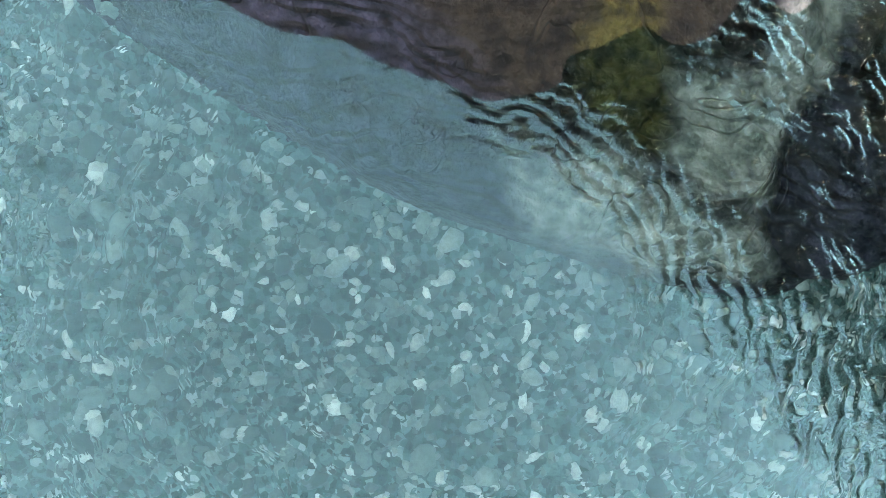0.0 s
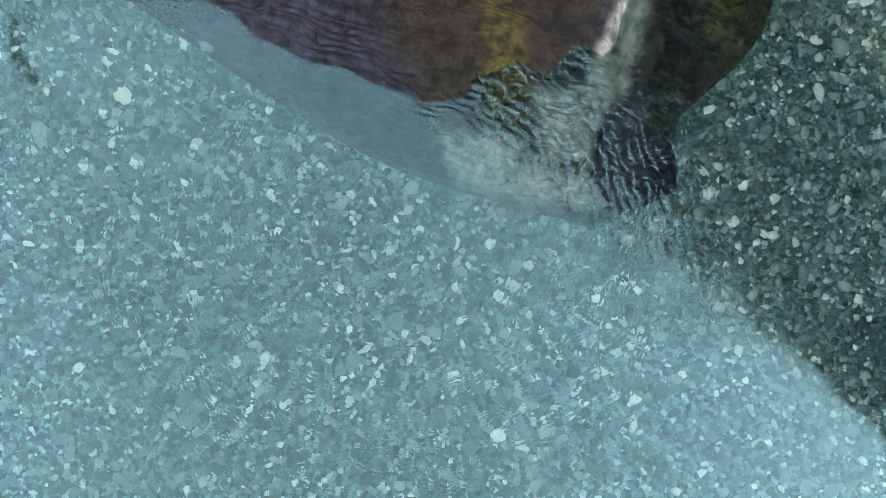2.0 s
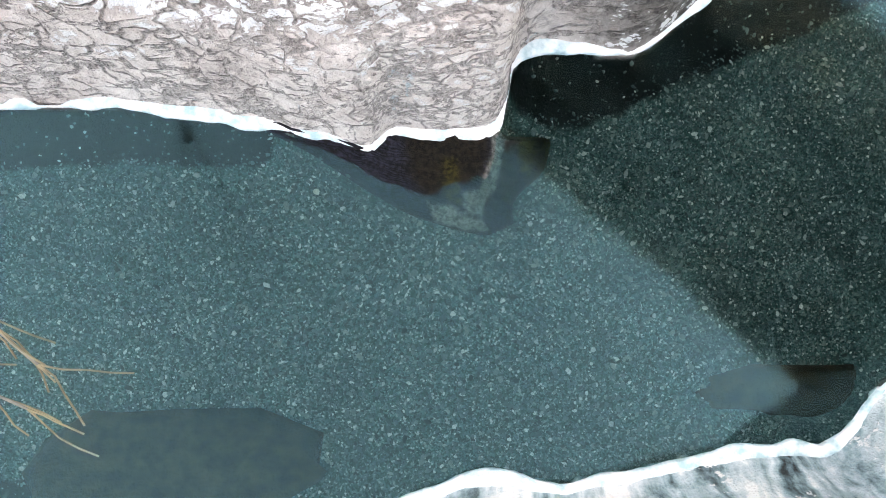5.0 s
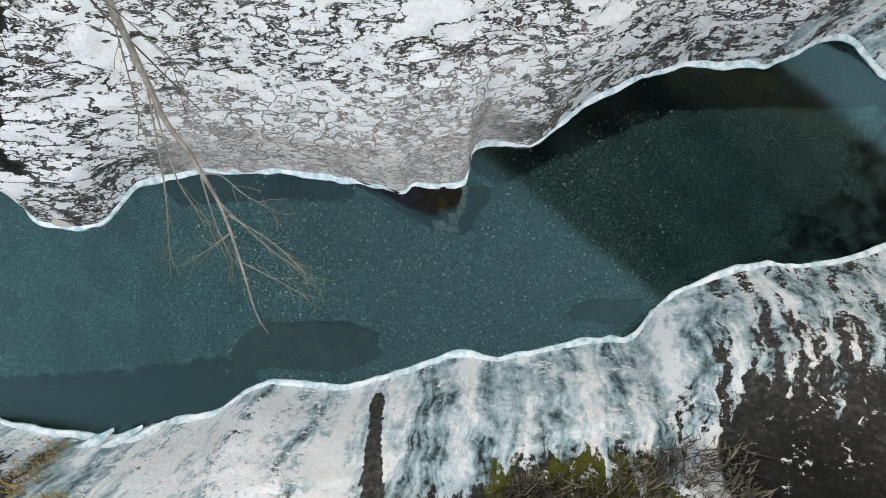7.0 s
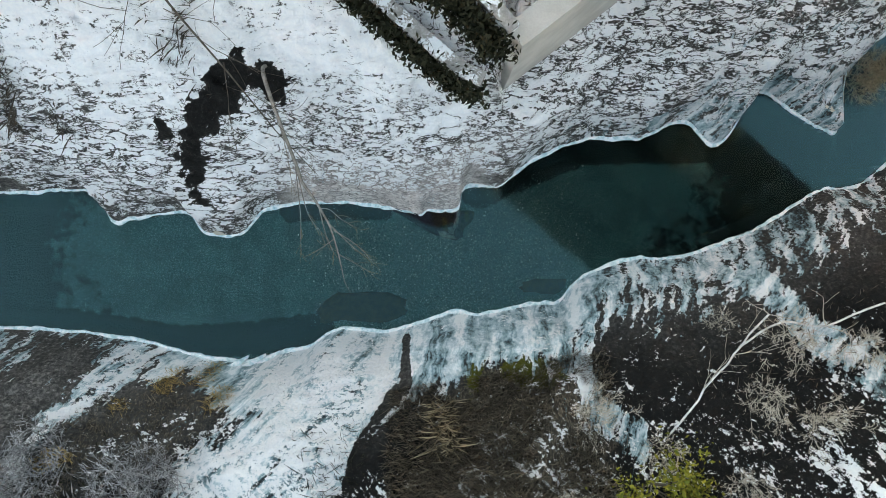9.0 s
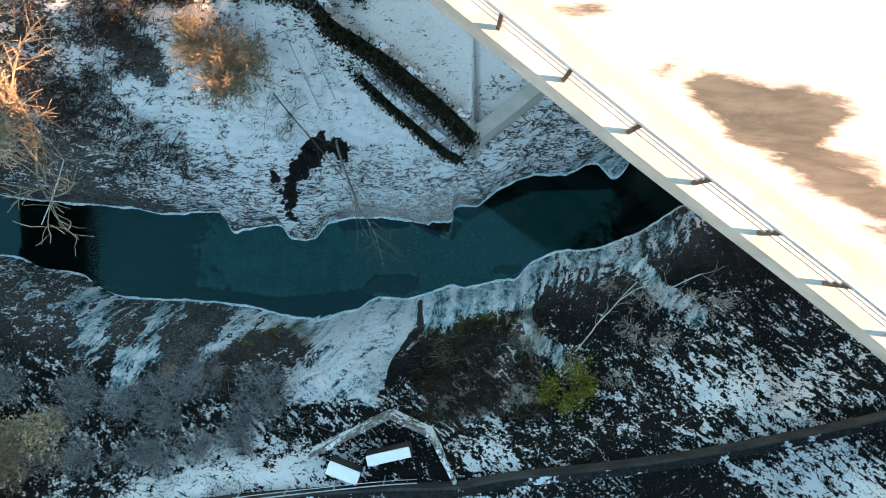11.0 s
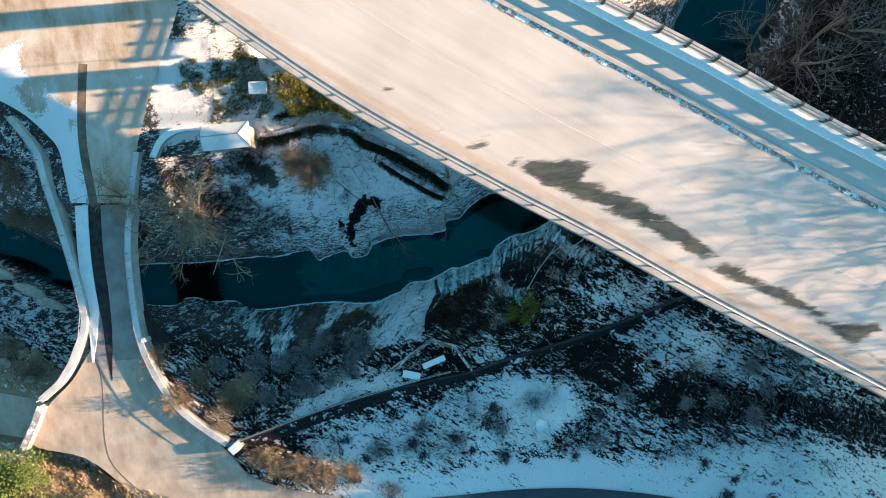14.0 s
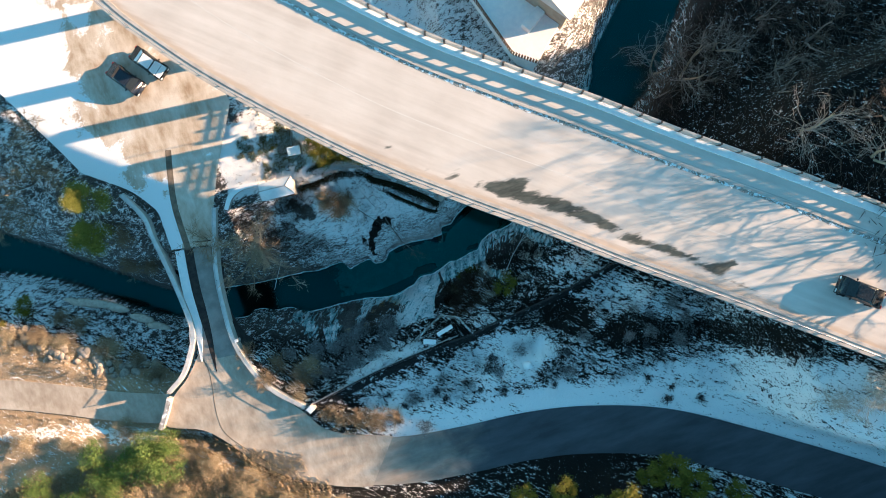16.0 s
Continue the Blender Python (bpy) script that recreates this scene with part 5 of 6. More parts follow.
def pebble_bed():
    """Loose gravel over the stream bed where the water is clear."""
    rng = np.random.default_rng(4)
    shapes = []
    for s in range(6):
        bm = bmesh.new()
        bmesh.ops.create_icosphere(bm, subdivisions=1, radius=1.0)
        vv = np.array([v.co[:] for v in bm.verts])
        ff = np.array([[v.index for v in q.verts] for q in bm.faces])
        bm.free()
        vv = vv * (1 + .25 * rng.standard_normal((len(vv), 1)) * .6)
        shapes.append((vv, ff))
    total = 46000
    x = rng.uniform(-5.5, 6.5, total * 3)
    y = rng.uniform(-4.0, 3.2, total * 3)
    z, dn, ds = ground(x, y)
    keep = (rng.random(len(x)) < ease(x, -5.5, -2.8) * (1 - ease(x, 3.2, 6.5))) & (dn < -.02) & (ds < -.02) & (rng.random(len(x)) > .93 * silt_at(x, y)) & ~((y > -.05 + .0 * x) & (x > -.5) & (x < 1.2) & (y > .2))
    x, y, z = x[keep][:total], y[keep][:total], z[keep][:total]
    size = np.clip(rng.lognormal(math.log(.0105), .42, len(x)), .005, .036)
    V, Fc, base = [], [], 0
    for i in range(len(x)):
        vv, ff = shapes[i % 6]
        a = rng.uniform(0, 6.28)
        c, s = math.cos(a), math.sin(a)
        k = size[i] * np.array([1.25, .9, .36]) * rng.uniform(.8, 1.2, 3)
        w = vv * k
        V.append(np.stack([w[:, 0] * c - w[:, 1] * s + x[i], w[:, 0] * s + w[:, 1] * c + y[i], w[:, 2] + z[i] + size[i] * .2], 1))
        Fc.append(ff + base)
        base += len(vv)
    V, Fc = np.concatenate(V), np.concatenate(Fc)
    me = bpy.data.meshes.new("gravel")
    me.vertices.add(len(V))
    me.vertices.foreach_set("co", V.ravel())
    me.loops.add(Fc.size)
    me.loops.foreach_set("vertex_index", Fc.ravel())
    me.polygons.add(len(Fc))
    me.polygons.foreach_set("loop_start", np.arange(0, Fc.size, 3))
    me.polygons.foreach_set("use_smooth", np.ones(len(Fc), bool))
    me.update(calc_edges=True)
    me.materials.append(M["pebble"])
    return tagged(new("gravel", me), "blue-grey and white pebbles covering the stream bed", "gravel", kind="stuff")


pebble_bed()


# ---- plants ----
def branch(rng, start, way, length, radius, depth, out, bend=.25, split=(3, 5), droop=0.0, least=1.0):
    n = 4
    pts, rad = [Vector(start)], [radius]
    d = Vector(way).normalized()
    for i in range(n):
        d = (d + Vector(rng.normal(0, bend, 3)) * .5 + Vector((0, 0, -droop))).normalized()
        pts.append(pts[-1] + d * length / n)
        rad.append(max(radius * (1 - .70 * (i + 1) / n), least * (.009 if length > 1.2 else .006)))
    out.append(tube(pts, rad, 4 if depth < 2 else 3, False))
    if depth >= 3:
        return
    for _ in range(rng.integers(*split)):
        t = rng.uniform(.3, 1.0) * n
        i = min(int(t), n - 1)
        q = pts[i].lerp(pts[i + 1], t - i)
        w = (d + Vector(rng.normal(0, .62, 3))).normalized()
        branch(rng, q, w, length * rng.uniform(.42, .7), rad[i] * .6, depth + 1, out, bend, split, droop, least)


def bare_tree_shape(seed, tall, stems=1, spread=.35, thick=.11, split=(4, 7), least=1.0):
    rng = np.random.default_rng(seed)
    trunk, twigs = [], []
    for s in range(stems):
        d = Vector((rng.normal(0, spread), rng.normal(0, spread), 1.0)).normalized()
        pts, rad = [Vector((rng.normal(0, .05), rng.normal(0, .05), -.3))], [thick * rng.uniform(.8, 1.1)]
        for i in range(5):
            d = (d + Vector(rng.normal(0, .10, 3))).normalized()
            pts.append(pts[-1] + d * tall * .6 / 5)
            rad.append(rad[0] * (1 - .14 * (i + 1)))
        trunk.append(tube(pts, rad, 6, True))
        for _ in range(rng.integers(6, 9)):
            i = int(rng.integers(1, 6))
            a = rng.uniform(0, 6.28)
            branch(rng, pts[i], (math.cos(a), math.sin(a), rng.uniform(.3, 1.2)), tall * rng.uniform(.25, .45), rad[i] * .65, 1, twigs, .3, split, 0.0, least)
    return join(*trunk), join(*twigs)


def make_tree(name, seed, tall, label, at, mats=("bark", "bark"), category="tree", group="", **kw):
    t = thing(name, label, category, group)
    a, b = bare_tree_shape(seed, tall, **kw)
    part("trunk", a, mats[0], t)
    part("crown", b, mats[1], t)
    t.location = at
    return t


def blade_tufts(spots, tall, wide, rng, lean=.5):
    """Thin upright blades, a triangle pair each, at (x, y, z, scale)."""
    v, f = [], []
    for x, y, z, k in spots:
        a = rng.uniform(0, 6.28)
        c, s = math.cos(a), math.sin(a)
        h, w = tall * k * rng.uniform(.6, 1.2), wide * rng.uniform(.7, 1.3)
        ox, oy = rng.normal(0, lean, 2) * h
        n = len(v)
        v += [(x - c * w, y - s * w, z - .02), (x + c * w, y + s * w, z - .02), (x + ox * .45, y + oy * .45, z + h * .6), (x + ox, y + oy, z + h * .85)]
        f += [(n, n + 1, n + 2), (n + 1, n + 3, n + 2)]
    return v, f


def scatter(n, x0, x1, y0, y1, rng, keep):
    x, y = rng.uniform(x0, x1, n), rng.uniform(y0, y1, n)
    z, dn, ds = ground(x, y)
    ok = keep(x, y, dn, ds)
    return np.stack([x, y, z, .6 + .8 * rng.random(n)], 1)[ok]


def leafy_bush_shape(seed, wide, tall, leaves=900, leaf=.07):
    """Stems and many small leaves in uneven clumps with gaps."""
    rng = np.random.default_rng(seed)
    stems, v, f = [], [], []
    clumps = []
    for _ in range(16):
        a, r = rng.uniform(0, 6.28), wide * .5 * math.sqrt(rng.random())
        tip = Vector((r * math.cos(a), r * math.sin(a), tall * rng.uniform(.45, 1.0) * (1 - .5 * (r / (wide * .5)) ** 2)))
        stems.append(tube([(tip.x * .1, tip.y * .1, -.1), (tip.x * .6, tip.y * .6, tip.z * .6), tip], [.03, .02, .008], 4, False))
        clumps.append((tip, wide * rng.uniform(.09, .2)))
    for _ in range(leaves):
        c, r = clumps[rng.integers(len(clumps))]
        p = c + Vector(rng.normal(0, r * .7, 3))
        p.z = max(p.z, .05)
        a, b = Vector(rng.normal(0, 1, 3)).normalized(), Vector(rng.normal(0, 1, 3))
        b = (b - a * b.dot(a)).normalized()
        k = leaf * rng.uniform(.6, 1.5)
        n = len(v)
        v += [p - a * k, p + b * k * .45, p + a * k, p - b * k * .45]
        f.append((n, n + 1, n + 2, n + 3))
    return join(*stems), (v, f)


def make_bush(name, seed, wide, tall, label, mats, at, category="bush", group="", **kw):
    t = thing(name, label, category, group)
    a, b = leafy_bush_shape(seed, wide, tall, **kw)
    part("stem", a, mats[0], t)
    part("foliage", b, mats[1], t)
    t.location = at
    return t


def planted(x, y, lift=0.0):
    return (x, y, ground_at(x, y) + lift)


def set_copies(first, spots, rng, lo=.8, hi=1.25):
    for x, y in spots:
        k = rng.uniform(lo, hi)
        c = copy_thing(first, Matrix.Translation(planted(x, y)) @ Matrix.Rotation(rng.uniform(0, 6.28), 4, "Z"))
        c.scale = (k, k, k * rng.uniform(.85, 1.15))


def plants():
    rng = np.random.default_rng(12)
    # the tree that leans from the north bank over the water
    t = thing("leaning_tree", "slender bare tree leaning from the snowy bank over the stream", "tree")
    trunk = [(-4.78, 5.0, ground_at(-4.78, 5.0) - .2), (-4.65, 4.57, 4.76), (-4.38, 3.52, 4.47), (-3.97, 2.15, 3.95), (-3.88, 1.67, 3.6), (-3.6, 1.25, 3.52), (-3.36, .85, 3.52), (-3.08, .31, 3.5),
             (-2.87, -.56, 3.3), (-2.75, -1.35, 3.0), (-2.58, -1.7, 2.9)]
    part("trunk", tube(spline(trunk, 3), np.interp(np.linspace(0, 10, 31), [0, 3, 6, 8, 10], [.062, .050, .034, .020, .006]).tolist(), 6), "grey_bark", t)
    limbs = (((-3.4, .9, 3.55), (-3.09, .85, 3.5), (-2.78, .57, 3.4), (-2.36, .33, 3.3)), ((-3.40, .85, 3.52), (-3.23, .05, 3.35), (-3.05, -.43, 3.2)), ((-3.97, 1.9, 3.8), (-3.75, .75, 3.5), (-3.4, .19, 3.3)),
             ((-4.0, 2.2, 3.95), (-3.97, .75, 3.5), (-4.02, .05, 3.3), (-4.03, -.36, 3.2)), ((-2.98, -.02, 3.42), (-3.25, -.2, 3.35), (-3.62, -.43, 3.25)), ((-3.12, .43, 3.5), (-2.5, -.22, 3.3), (-2.08, -.57, 3.15)),
             ((-3.0, .25, 3.5), (-2.35, -.2, 3.35), (-1.84, -.75, 3.2)), ((-2.86, -.5, 3.3), (-2.45, -.75, 3.15), (-2.0, -1.02, 3.05)), ((-4.45, 3.7, 4.5), (-4.2, 2.7, 4.3), (-4.1, 1.7, 4.0)))
    for limb in limbs:
        pts = spline(limb, 4)
        b = part("limb", tube(pts, np.linspace(.017, .007, len(pts)).tolist(), 5), "grey_bark", t)
        tw = []
        for q in (pts[len(pts) // 2], pts[-3], pts[-1]):
            d = Vector(pts[-1]) - Vector(pts[0])
            branch(rng, q, d, .45, .007, 3, tw, .35)
            branch(rng, q, d + Vector((rng.normal(0, .5), rng.normal(0, .5), 0)), .4, .007, 3, tw, .35)
        part("spray", join(*tw), "twig", b, "fine tan twigs at the tip")
    t = thing("leaning_sapling", "thin dark leafless sapling lying over the snowy slope", "tree")
    tw = []
    part("trunk", tube([(-8.6, 8.6, 6.5), (-6.6, 5.9, 5.7), (-5.5, 4.5, 5.0), (-4.5, 3.1, 4.1), (-3.47, 1.89, 3.25)], [.04, .032, .024, .018, .008], 5), "bark", t)
    for a, b in (((-6.0, 5.2, 5.7), (1, -.9, -.1)), ((-5.0, 4.0, 5.0), (1, -.6, -.3)), ((-4.6, 3.5, 4.6), (.8, -.8, -.5)), ((-6.8, 5.9, 6.0), (1, -.4, .3)), ((-5.5, 4.7, 5.4), (.4, -1, 0)), ((-7.4, 6.9, 6.1), (-.2, -1.2, .2))):
        branch(rng, a, b, 1.8, .015, 2, tw, .2, (4, 6))
    part("crown", join(*tw), "bark", t)

    # fallen pale boughs on the southern slope
    for pts, lab in ((((6.6, -5.6, 4.2), (7.7, -4.4, 4.1), (8.7, -3.5, 3.9), (10.0, -2.4, 3.6)), "pale snow-dusted fallen bough on dark earth"),
                     (((8.9, -3.3, 3.9), (10.2, -2.6, 3.9), (11.4, -2.7, 4.0), (12.9, -2.0, 4.0)), "pale curved fallen bough on the icy slope"),
                     (((-20.5, 1.2, 2.5), (-19.4, 2.6, 3.2), (-17.9, 4.2, 4.6)), "pale fallen branch across the rocky bank")):
        t = thing("fallen_branch", lab, "branch", "fallen branches")
        part("bough", tube([(a, b, max(c, ground_at(a, b) + .12)) for a, b, c in spline(pts, 4)], .032, 6), "snowy_bark", t)
        tw = []
        for q in pts[1:]:
            for _ in range(2):
                tw = []
                branch(rng, (q[0], q[1], max(q[2], ground_at(q[0], q[1]) + .12)), (rng.normal(), rng.normal(), .5), 1.1, .018, 2, tw, .25, (2, 5))
                part("side_branch", join(*tw), "pale_bark", t)

    # bare trees and shrubs
    big = make_tree("bare_tree", 3, 8.0, "leafless grey tree with a wide spreading crown", planted(-20.0, 6.8), ("tan_bark", "tan_bark"), group="bare trees", stems=5, spread=.6, thick=.18, least=2.4, split=(5, 8))
    big2 = make_tree("bare_tree", 8, 6.0, "leafless twiggy brown tree on the bank", planted(-40.5, 21.5), ("bark", "twig"), group="bare trees", stems=3, spread=.4, thick=.09, least=2.0)
    set_copies(big2, [(-37.0, 21.5), (-43.5, 18.5), (-45, 24), (-48, 20), (-52, 25), (-38, 26), (-23.6, 8.6), (-50, -15), (-46, -18)], rng, .7, 1.1)
    wood = make_tree("woodland_tree", 21, 8.0, "leafless grey tree in the dark wood", planted(31.8, 11.4), ("tan_bark", "grey_bark"), group="woodland trees", stems=3, spread=.35, thick=.15, least=2.0, split=(3, 5))
    wood2 = make_tree("woodland_tree", 25, 7.0, "leafless brown tree in the dark wood", planted(34.5, 7.5), ("grey_bark", "bark"), group="woodland trees", stems=3, spread=.35, thick=.15, least=2.0, split=(3, 5))
    spots = [(33.3, 9.0), (30.3, 7.9), (37.0, 10.5), (38.3, 3.2), (36.2, -1.0), (45, 7.7), (41.5, 6.0), (46, 1.8), (46, -4.4), (42.5, -2.0), (40.5, -5.5), (45, -9.2),
             (50, 4), (51, -8), (49, 12), (42, 12), (55, 0), (54, 9), (58, -6), (48, -14), (56, -14), (60, 6), (62, -18), (52, -20), (58, -26), (66, -8), (66, 2), (64, -30)]
    set_copies(wood, spots[::2], rng, .75, 1.1)
    set_copies(wood2, spots[1::2], rng, .75, 1.15)
    shrub = make_tree("bare_shrub", 31, 2.6, "leafless many-stemmed brown shrub", planted(-8.4, 8.0), ("twig", "twig"), category="shrub", group="bare shrubs", stems=9, spread=.75, thick=.034, split=(4, 6), least=1.6)
    set_copies(shrub, [(-10.2, 8.6), (-9.0, 7.2), (-19.6, -9.4), (-21.6, -7.0), (-16.2, -14.6), (-14.4, -15.4), (-12.3, -16.2), (-17.4, -13.8), (-10.4, -16.6),
                       (-35.6, -3.6), (-37.5, -1.2), (-40.4, 1.4), (-45.0, 6.4), (-47.4, 5.2), (-43, 4.8), (-33.5, 12.5), (-35.5, 9.5), (-32.8, 8.6),
                       (15.5, 5.6), (-24.2, -4.6), (-22.8, -8.0)], rng, .6, 1.1)
    wk = [(rng.uniform(-21, -8), rng.uniform(-10.4, -6.0)) for _ in range(20)]
    frost = make_tree("frosted_shrub", 37, 1.6, "low leafless shrub grey with frost", planted(-15.0, -7.4), ("frost", "frost"), category="shrub", group="frosted shrubs", stems=8, spread=.8, thick=.02, split=(4, 6))
    set_copies(frost, [(rng.uniform(-19, -7.5), rng.uniform(-10.2, -6.6)) for _ in range(22)] + wk + [(rng.uniform(-9, 28), rng.uniform(-19.5, -13)) for _ in range(24)], rng, .5, 1.1)
    dim = make_tree("bare_shrub", 43, 1.2, "low dark leafless shrub in thin snow", planted(1.0, -15.0), ("frost_dim", "frost_dim"), category="shrub", group="bare shrubs", stems=9, spread=.8, thick=.016, split=(4, 6), least=1.3)
    spots = [(rng.uniform(-11, 30), rng.uniform(0, 1)) for _ in range(22)]
    set_copies(dim, [(x, float(np.interp(x, [-11, 0, 10, 30], [-13.6, -13.0, -15.0, -21.5]) * (1 - u) + np.interp(x, [-11, 0, 10, 30], [-17.6, -18.6, -20.4, -30.5]) * u)) for x, u in spots], rng, .4, .95)
    thin = make_tree("bare_shrub", 34, 1.5, "pale sparse leafless shrub on the dark slope", planted(10.4, -3.0), ("pale_bark", "pale_bark"), category="shrub", group="bare shrubs", stems=5, spread=.8, thick=.010, split=(3, 5))
    set_copies(thin, [(12.1, -3.4), (8.7, -2.7), (9.2, -4.6), (6.4, -6.1), (4.6, -5.2), (10.6, -5.3), (13.4, -3.6), (8.2, -6.8), (3.7, -7.6)], rng, .6, 1.0)
    shrub2 = make_tree("bare_shrub", 39, 3.4, "pale leafless shrub by the lane", planted(34.4, -26.8), ("pale_bark", "pale_bark"), category="shrub", group="bare shrubs", stems=6, spread=.6, thick=.03, least=1.8)
    set_copies(shrub2, [(31.4, -26.6), (37.4, -28.4), (36, -25.4), (39.2, -30.4), (41, -27)], rng, .7, 1.1)

    # evergreen and golden bushes
    ev = make_bush("evergreen_bush", 51, 2.6, 2.0, "yellow-green evergreen bush on the dark slope", ("bark", "leaf"), planted(5.9, -7.0), group="evergreen bushes", leaves=2600)
    set_copies(ev, [(-48.5, 9.0), (-9.2, 14.6), (-7.6, 13.9), (-8.6, 13.6), (-6.4, 13.2), (-5.4, 12.6), (-4.2, 12.0), (-52, 8)], rng, .6, 1.15)
    con = make_bush("young_spruce", 55, 3.0, 4.6, "green young spruce beside the lane", ("bark", "leaf"), planted(16.5, -31.2), group="young spruces", leaves=4200, leaf=.10)
    set_copies(con, [(13.8, -31.0), (18.2, -33.4), (10.2, -31.2), (4.4, -29.4), (8.0, -31.5), (0, -29), (22, -36)], rng, .7, 1.05)
    tall = make_bush("young_spruce", 57, 3.4, 6.0, "tall yellow-green young spruce on the snowy bank", ("bark", "leaf_sun"), planted(-33.6, 17.0), group="young spruces", leaves=16000, leaf=.062)
    set_copies(tall, [(-36.4, 13.4)], rng, 1.15, 1.2)
    dk = make_bush("evergreen_bush", 58, 3.2, 2.4, "dark green evergreen bush in dry grass", ("bark", "leaf_dark"), planted(-38.0, -10.8), group="evergreen bushes", leaves=3200)
    set_copies(dk, [(-36.0, -11.2), (-39.8, -12.0), (-43.0, -12.4), (-50.5, -11), (-47, -14.5), (-43, -9.6), (-37.4, -11.4), (-42.2, -13.2), (-36.2, -13.2)], rng, .9, 1.3)
    gd = make_bush("golden_bush", 61, 2.8, 1.5, "golden dry bush in winter grass", ("twig", "leaf_gold"), planted(-18.6, -8.9), group="golden bushes", leaves=2600, leaf=.065)
    set_copies(gd, [(-34.0, -13.0), (-31.4, -15.3), (-28.4, -18.2), (-40.5, -8.4), (-46, -7.8), (-51, -6), (-42, -16), (-36, -17), (-50.0, 5.6), (-44.4, 3.0), (-40.2, .6), (-36.0, -3.2), (-47.0, 4.2), (-20.2, -10.6),
                    (-25, -22), (-30, -20), (-10.0, 8.8)], rng, .6, 1.1)

    # grasses
    def stuff(name, spots, tall, wide, mat, label, lean=.5):
        tagged(new(name, mesh_from(name, *blade_tufts(spots, tall, wide, rng, lean), mat)), label, "grass", kind="stuff")
    stuff("dry_grass", scatter(34000, -1.4, 5.2, -8.5, -3.6, rng, lambda x, y, n, s: (s > 1.6) & (lumps(x, y, 81) > -.25)), .17, .0032, "grass_dry", "matted brown winter grass on the slope", .9)
    stuff("dry_grass", scatter(9000, -14.5, -6, -8.2, -4.2, rng, lambda x, y, n, s: (s > .8) & (inside_by(x, y, BROWN_TURF) > -.2) & (lumps(x * 1.6, y * 1.6, 82) > -.1)), .12, .003, "grass_dry", "brown tufted grass between ice tongues", .9)
    stuff("golden_tufts", scatter(42000, -14, -6.5, -7.2, -4.2, rng, lambda x, y, n, s: np.minimum.reduce([np.hypot(x - a, (y - b) * 1.4) - r for a, b, r in ((-8.9, -4.7, .35), (-7.8, -4.7, .4), (-7.1, -5.2, .4), (-10.1, -5.2, .25), (-11.3, -6.4, .45), (-13.3, -6.2, .3))]) + .25 * lumps(x * 3, y * 3, 96) < 0), .11, .004, "straw_gold", "golden straw tufts on the icy bank", .9)
    stuff("dry_grass", scatter(300, -.1, .6, -6.2, -5.0, rng, lambda x, y, n, s: (s > 1.6)), .4, .006, "grass_pale", "pale straw tuft in brown grass", .7)
    stuff("dry_grass", scatter(90000, -56, -22, -26, -7.5, rng, lambda x, y, n, s: (y < -10.4 + .0 * x - .55 * (x + 35) * (x > -35)) & (away(x, y, LOW_ROAD) > 2.6) & (lumps(x * .5, y * .5, 83) > -.35)), .34, .011, "leaf_gold", "golden brown winter grass on a sunny bank", .8)
    stuff("pale_grass", scatter(90000, -56, -20, -27, -8, rng, lambda x, y, n, s: (y < -10.8 - .55 * (x + 35) * (x > -35)) & (away(x, y, LOW_ROAD) > 2.4) & (away(x, y, SE_ROAD) > 3.2)), .28, .010, "grass_pale", "pale matted straw on the sunny bank", 1.1)
    stuff("dry_grass", scatter(9000, -55, -33, -6, 9, rng, lambda x, y, n, s: (s > 4) & (away(x, y, LOW_ROAD) > 2.3) & (lumps(x * .5, y * .5, 84) > -.2)), .35, .012, "grass_dry", "brown grass between the stones of the bank", .7)
    stuff("dark_scrub", scatter(7000, 4, 30, -12.5, -1.2, rng, lambda x, y, n, s: (s > 2.4) & (lumps(x * .6, y * .6, 86) > -.1)), .16, .003, "bark", "dark flattened scrub on the shaded slope", .9)
    stuff("dark_scrub", scatter(9000, -22, -2, -11.5, -4.5, rng, lambda x, y, n, s: (s > 2.0) & (lumps(x * .6, y * .6, 87) > 0)), .2, .006, "bramble", "dark brambles on the shaded slope", .9)
    stuff("frost_grass", scatter(5000, -14, 32, -21, -11.8, rng, lambda x, y, n, s: (away(x, y, SE_ROAD) > 5.6) & (away(x, y, PATH_LINE) > 1.0) & (lumps(x * .45, y * .45, 88) > -.05)), .3, .008, "bark", "stiff stalks standing through thin snow", .7)
    lower = lambda x, y, n, s: (away(x, y, SE_ROAD) + lumps(x * .7, y * .7, 70) > 5.6) & (away(x, y, PATH_LINE) > 1.1) & (s > 8)
    stuff("frosted_scrub", scatter(60000, -15, 34, -24, -11.6, rng, lambda x, y, n, s: lower(x, y, n, s) & (lumps(x * .5, y * .5, 71) + .5 * lumps(x * 2, y * 2, 72) > .24)), .26, .006, "frost", "grey frosted scrub standing out of the snow", .8)
    stuff("dark_stalks", scatter(30000, -15, 34, -24, -11.6, rng, lambda x, y, n, s: lower(x, y, n, s) & (lumps(x * .6 + 4, y * .6, 73) + .8 * lumps(x * 2.4, y * 2.4, 74) > .48)), .24, .006, "bramble", "dark dead stalks among the snow patches", .9)
    stuff("frosted_scrub", scatter(26000, -23, -6, -11.6, -4.6, rng, lambda x, y, n, s: (s > 2.4) & (inside_by(x, y, WHITE_FIELD) < -.2) & (lumps(x * .55, y * .55, 75) + .5 * lumps(x * 2, y * 2, 76) > .22)), .20, .005, "frost", "grey frosted brambles on the shaded slope", .9)
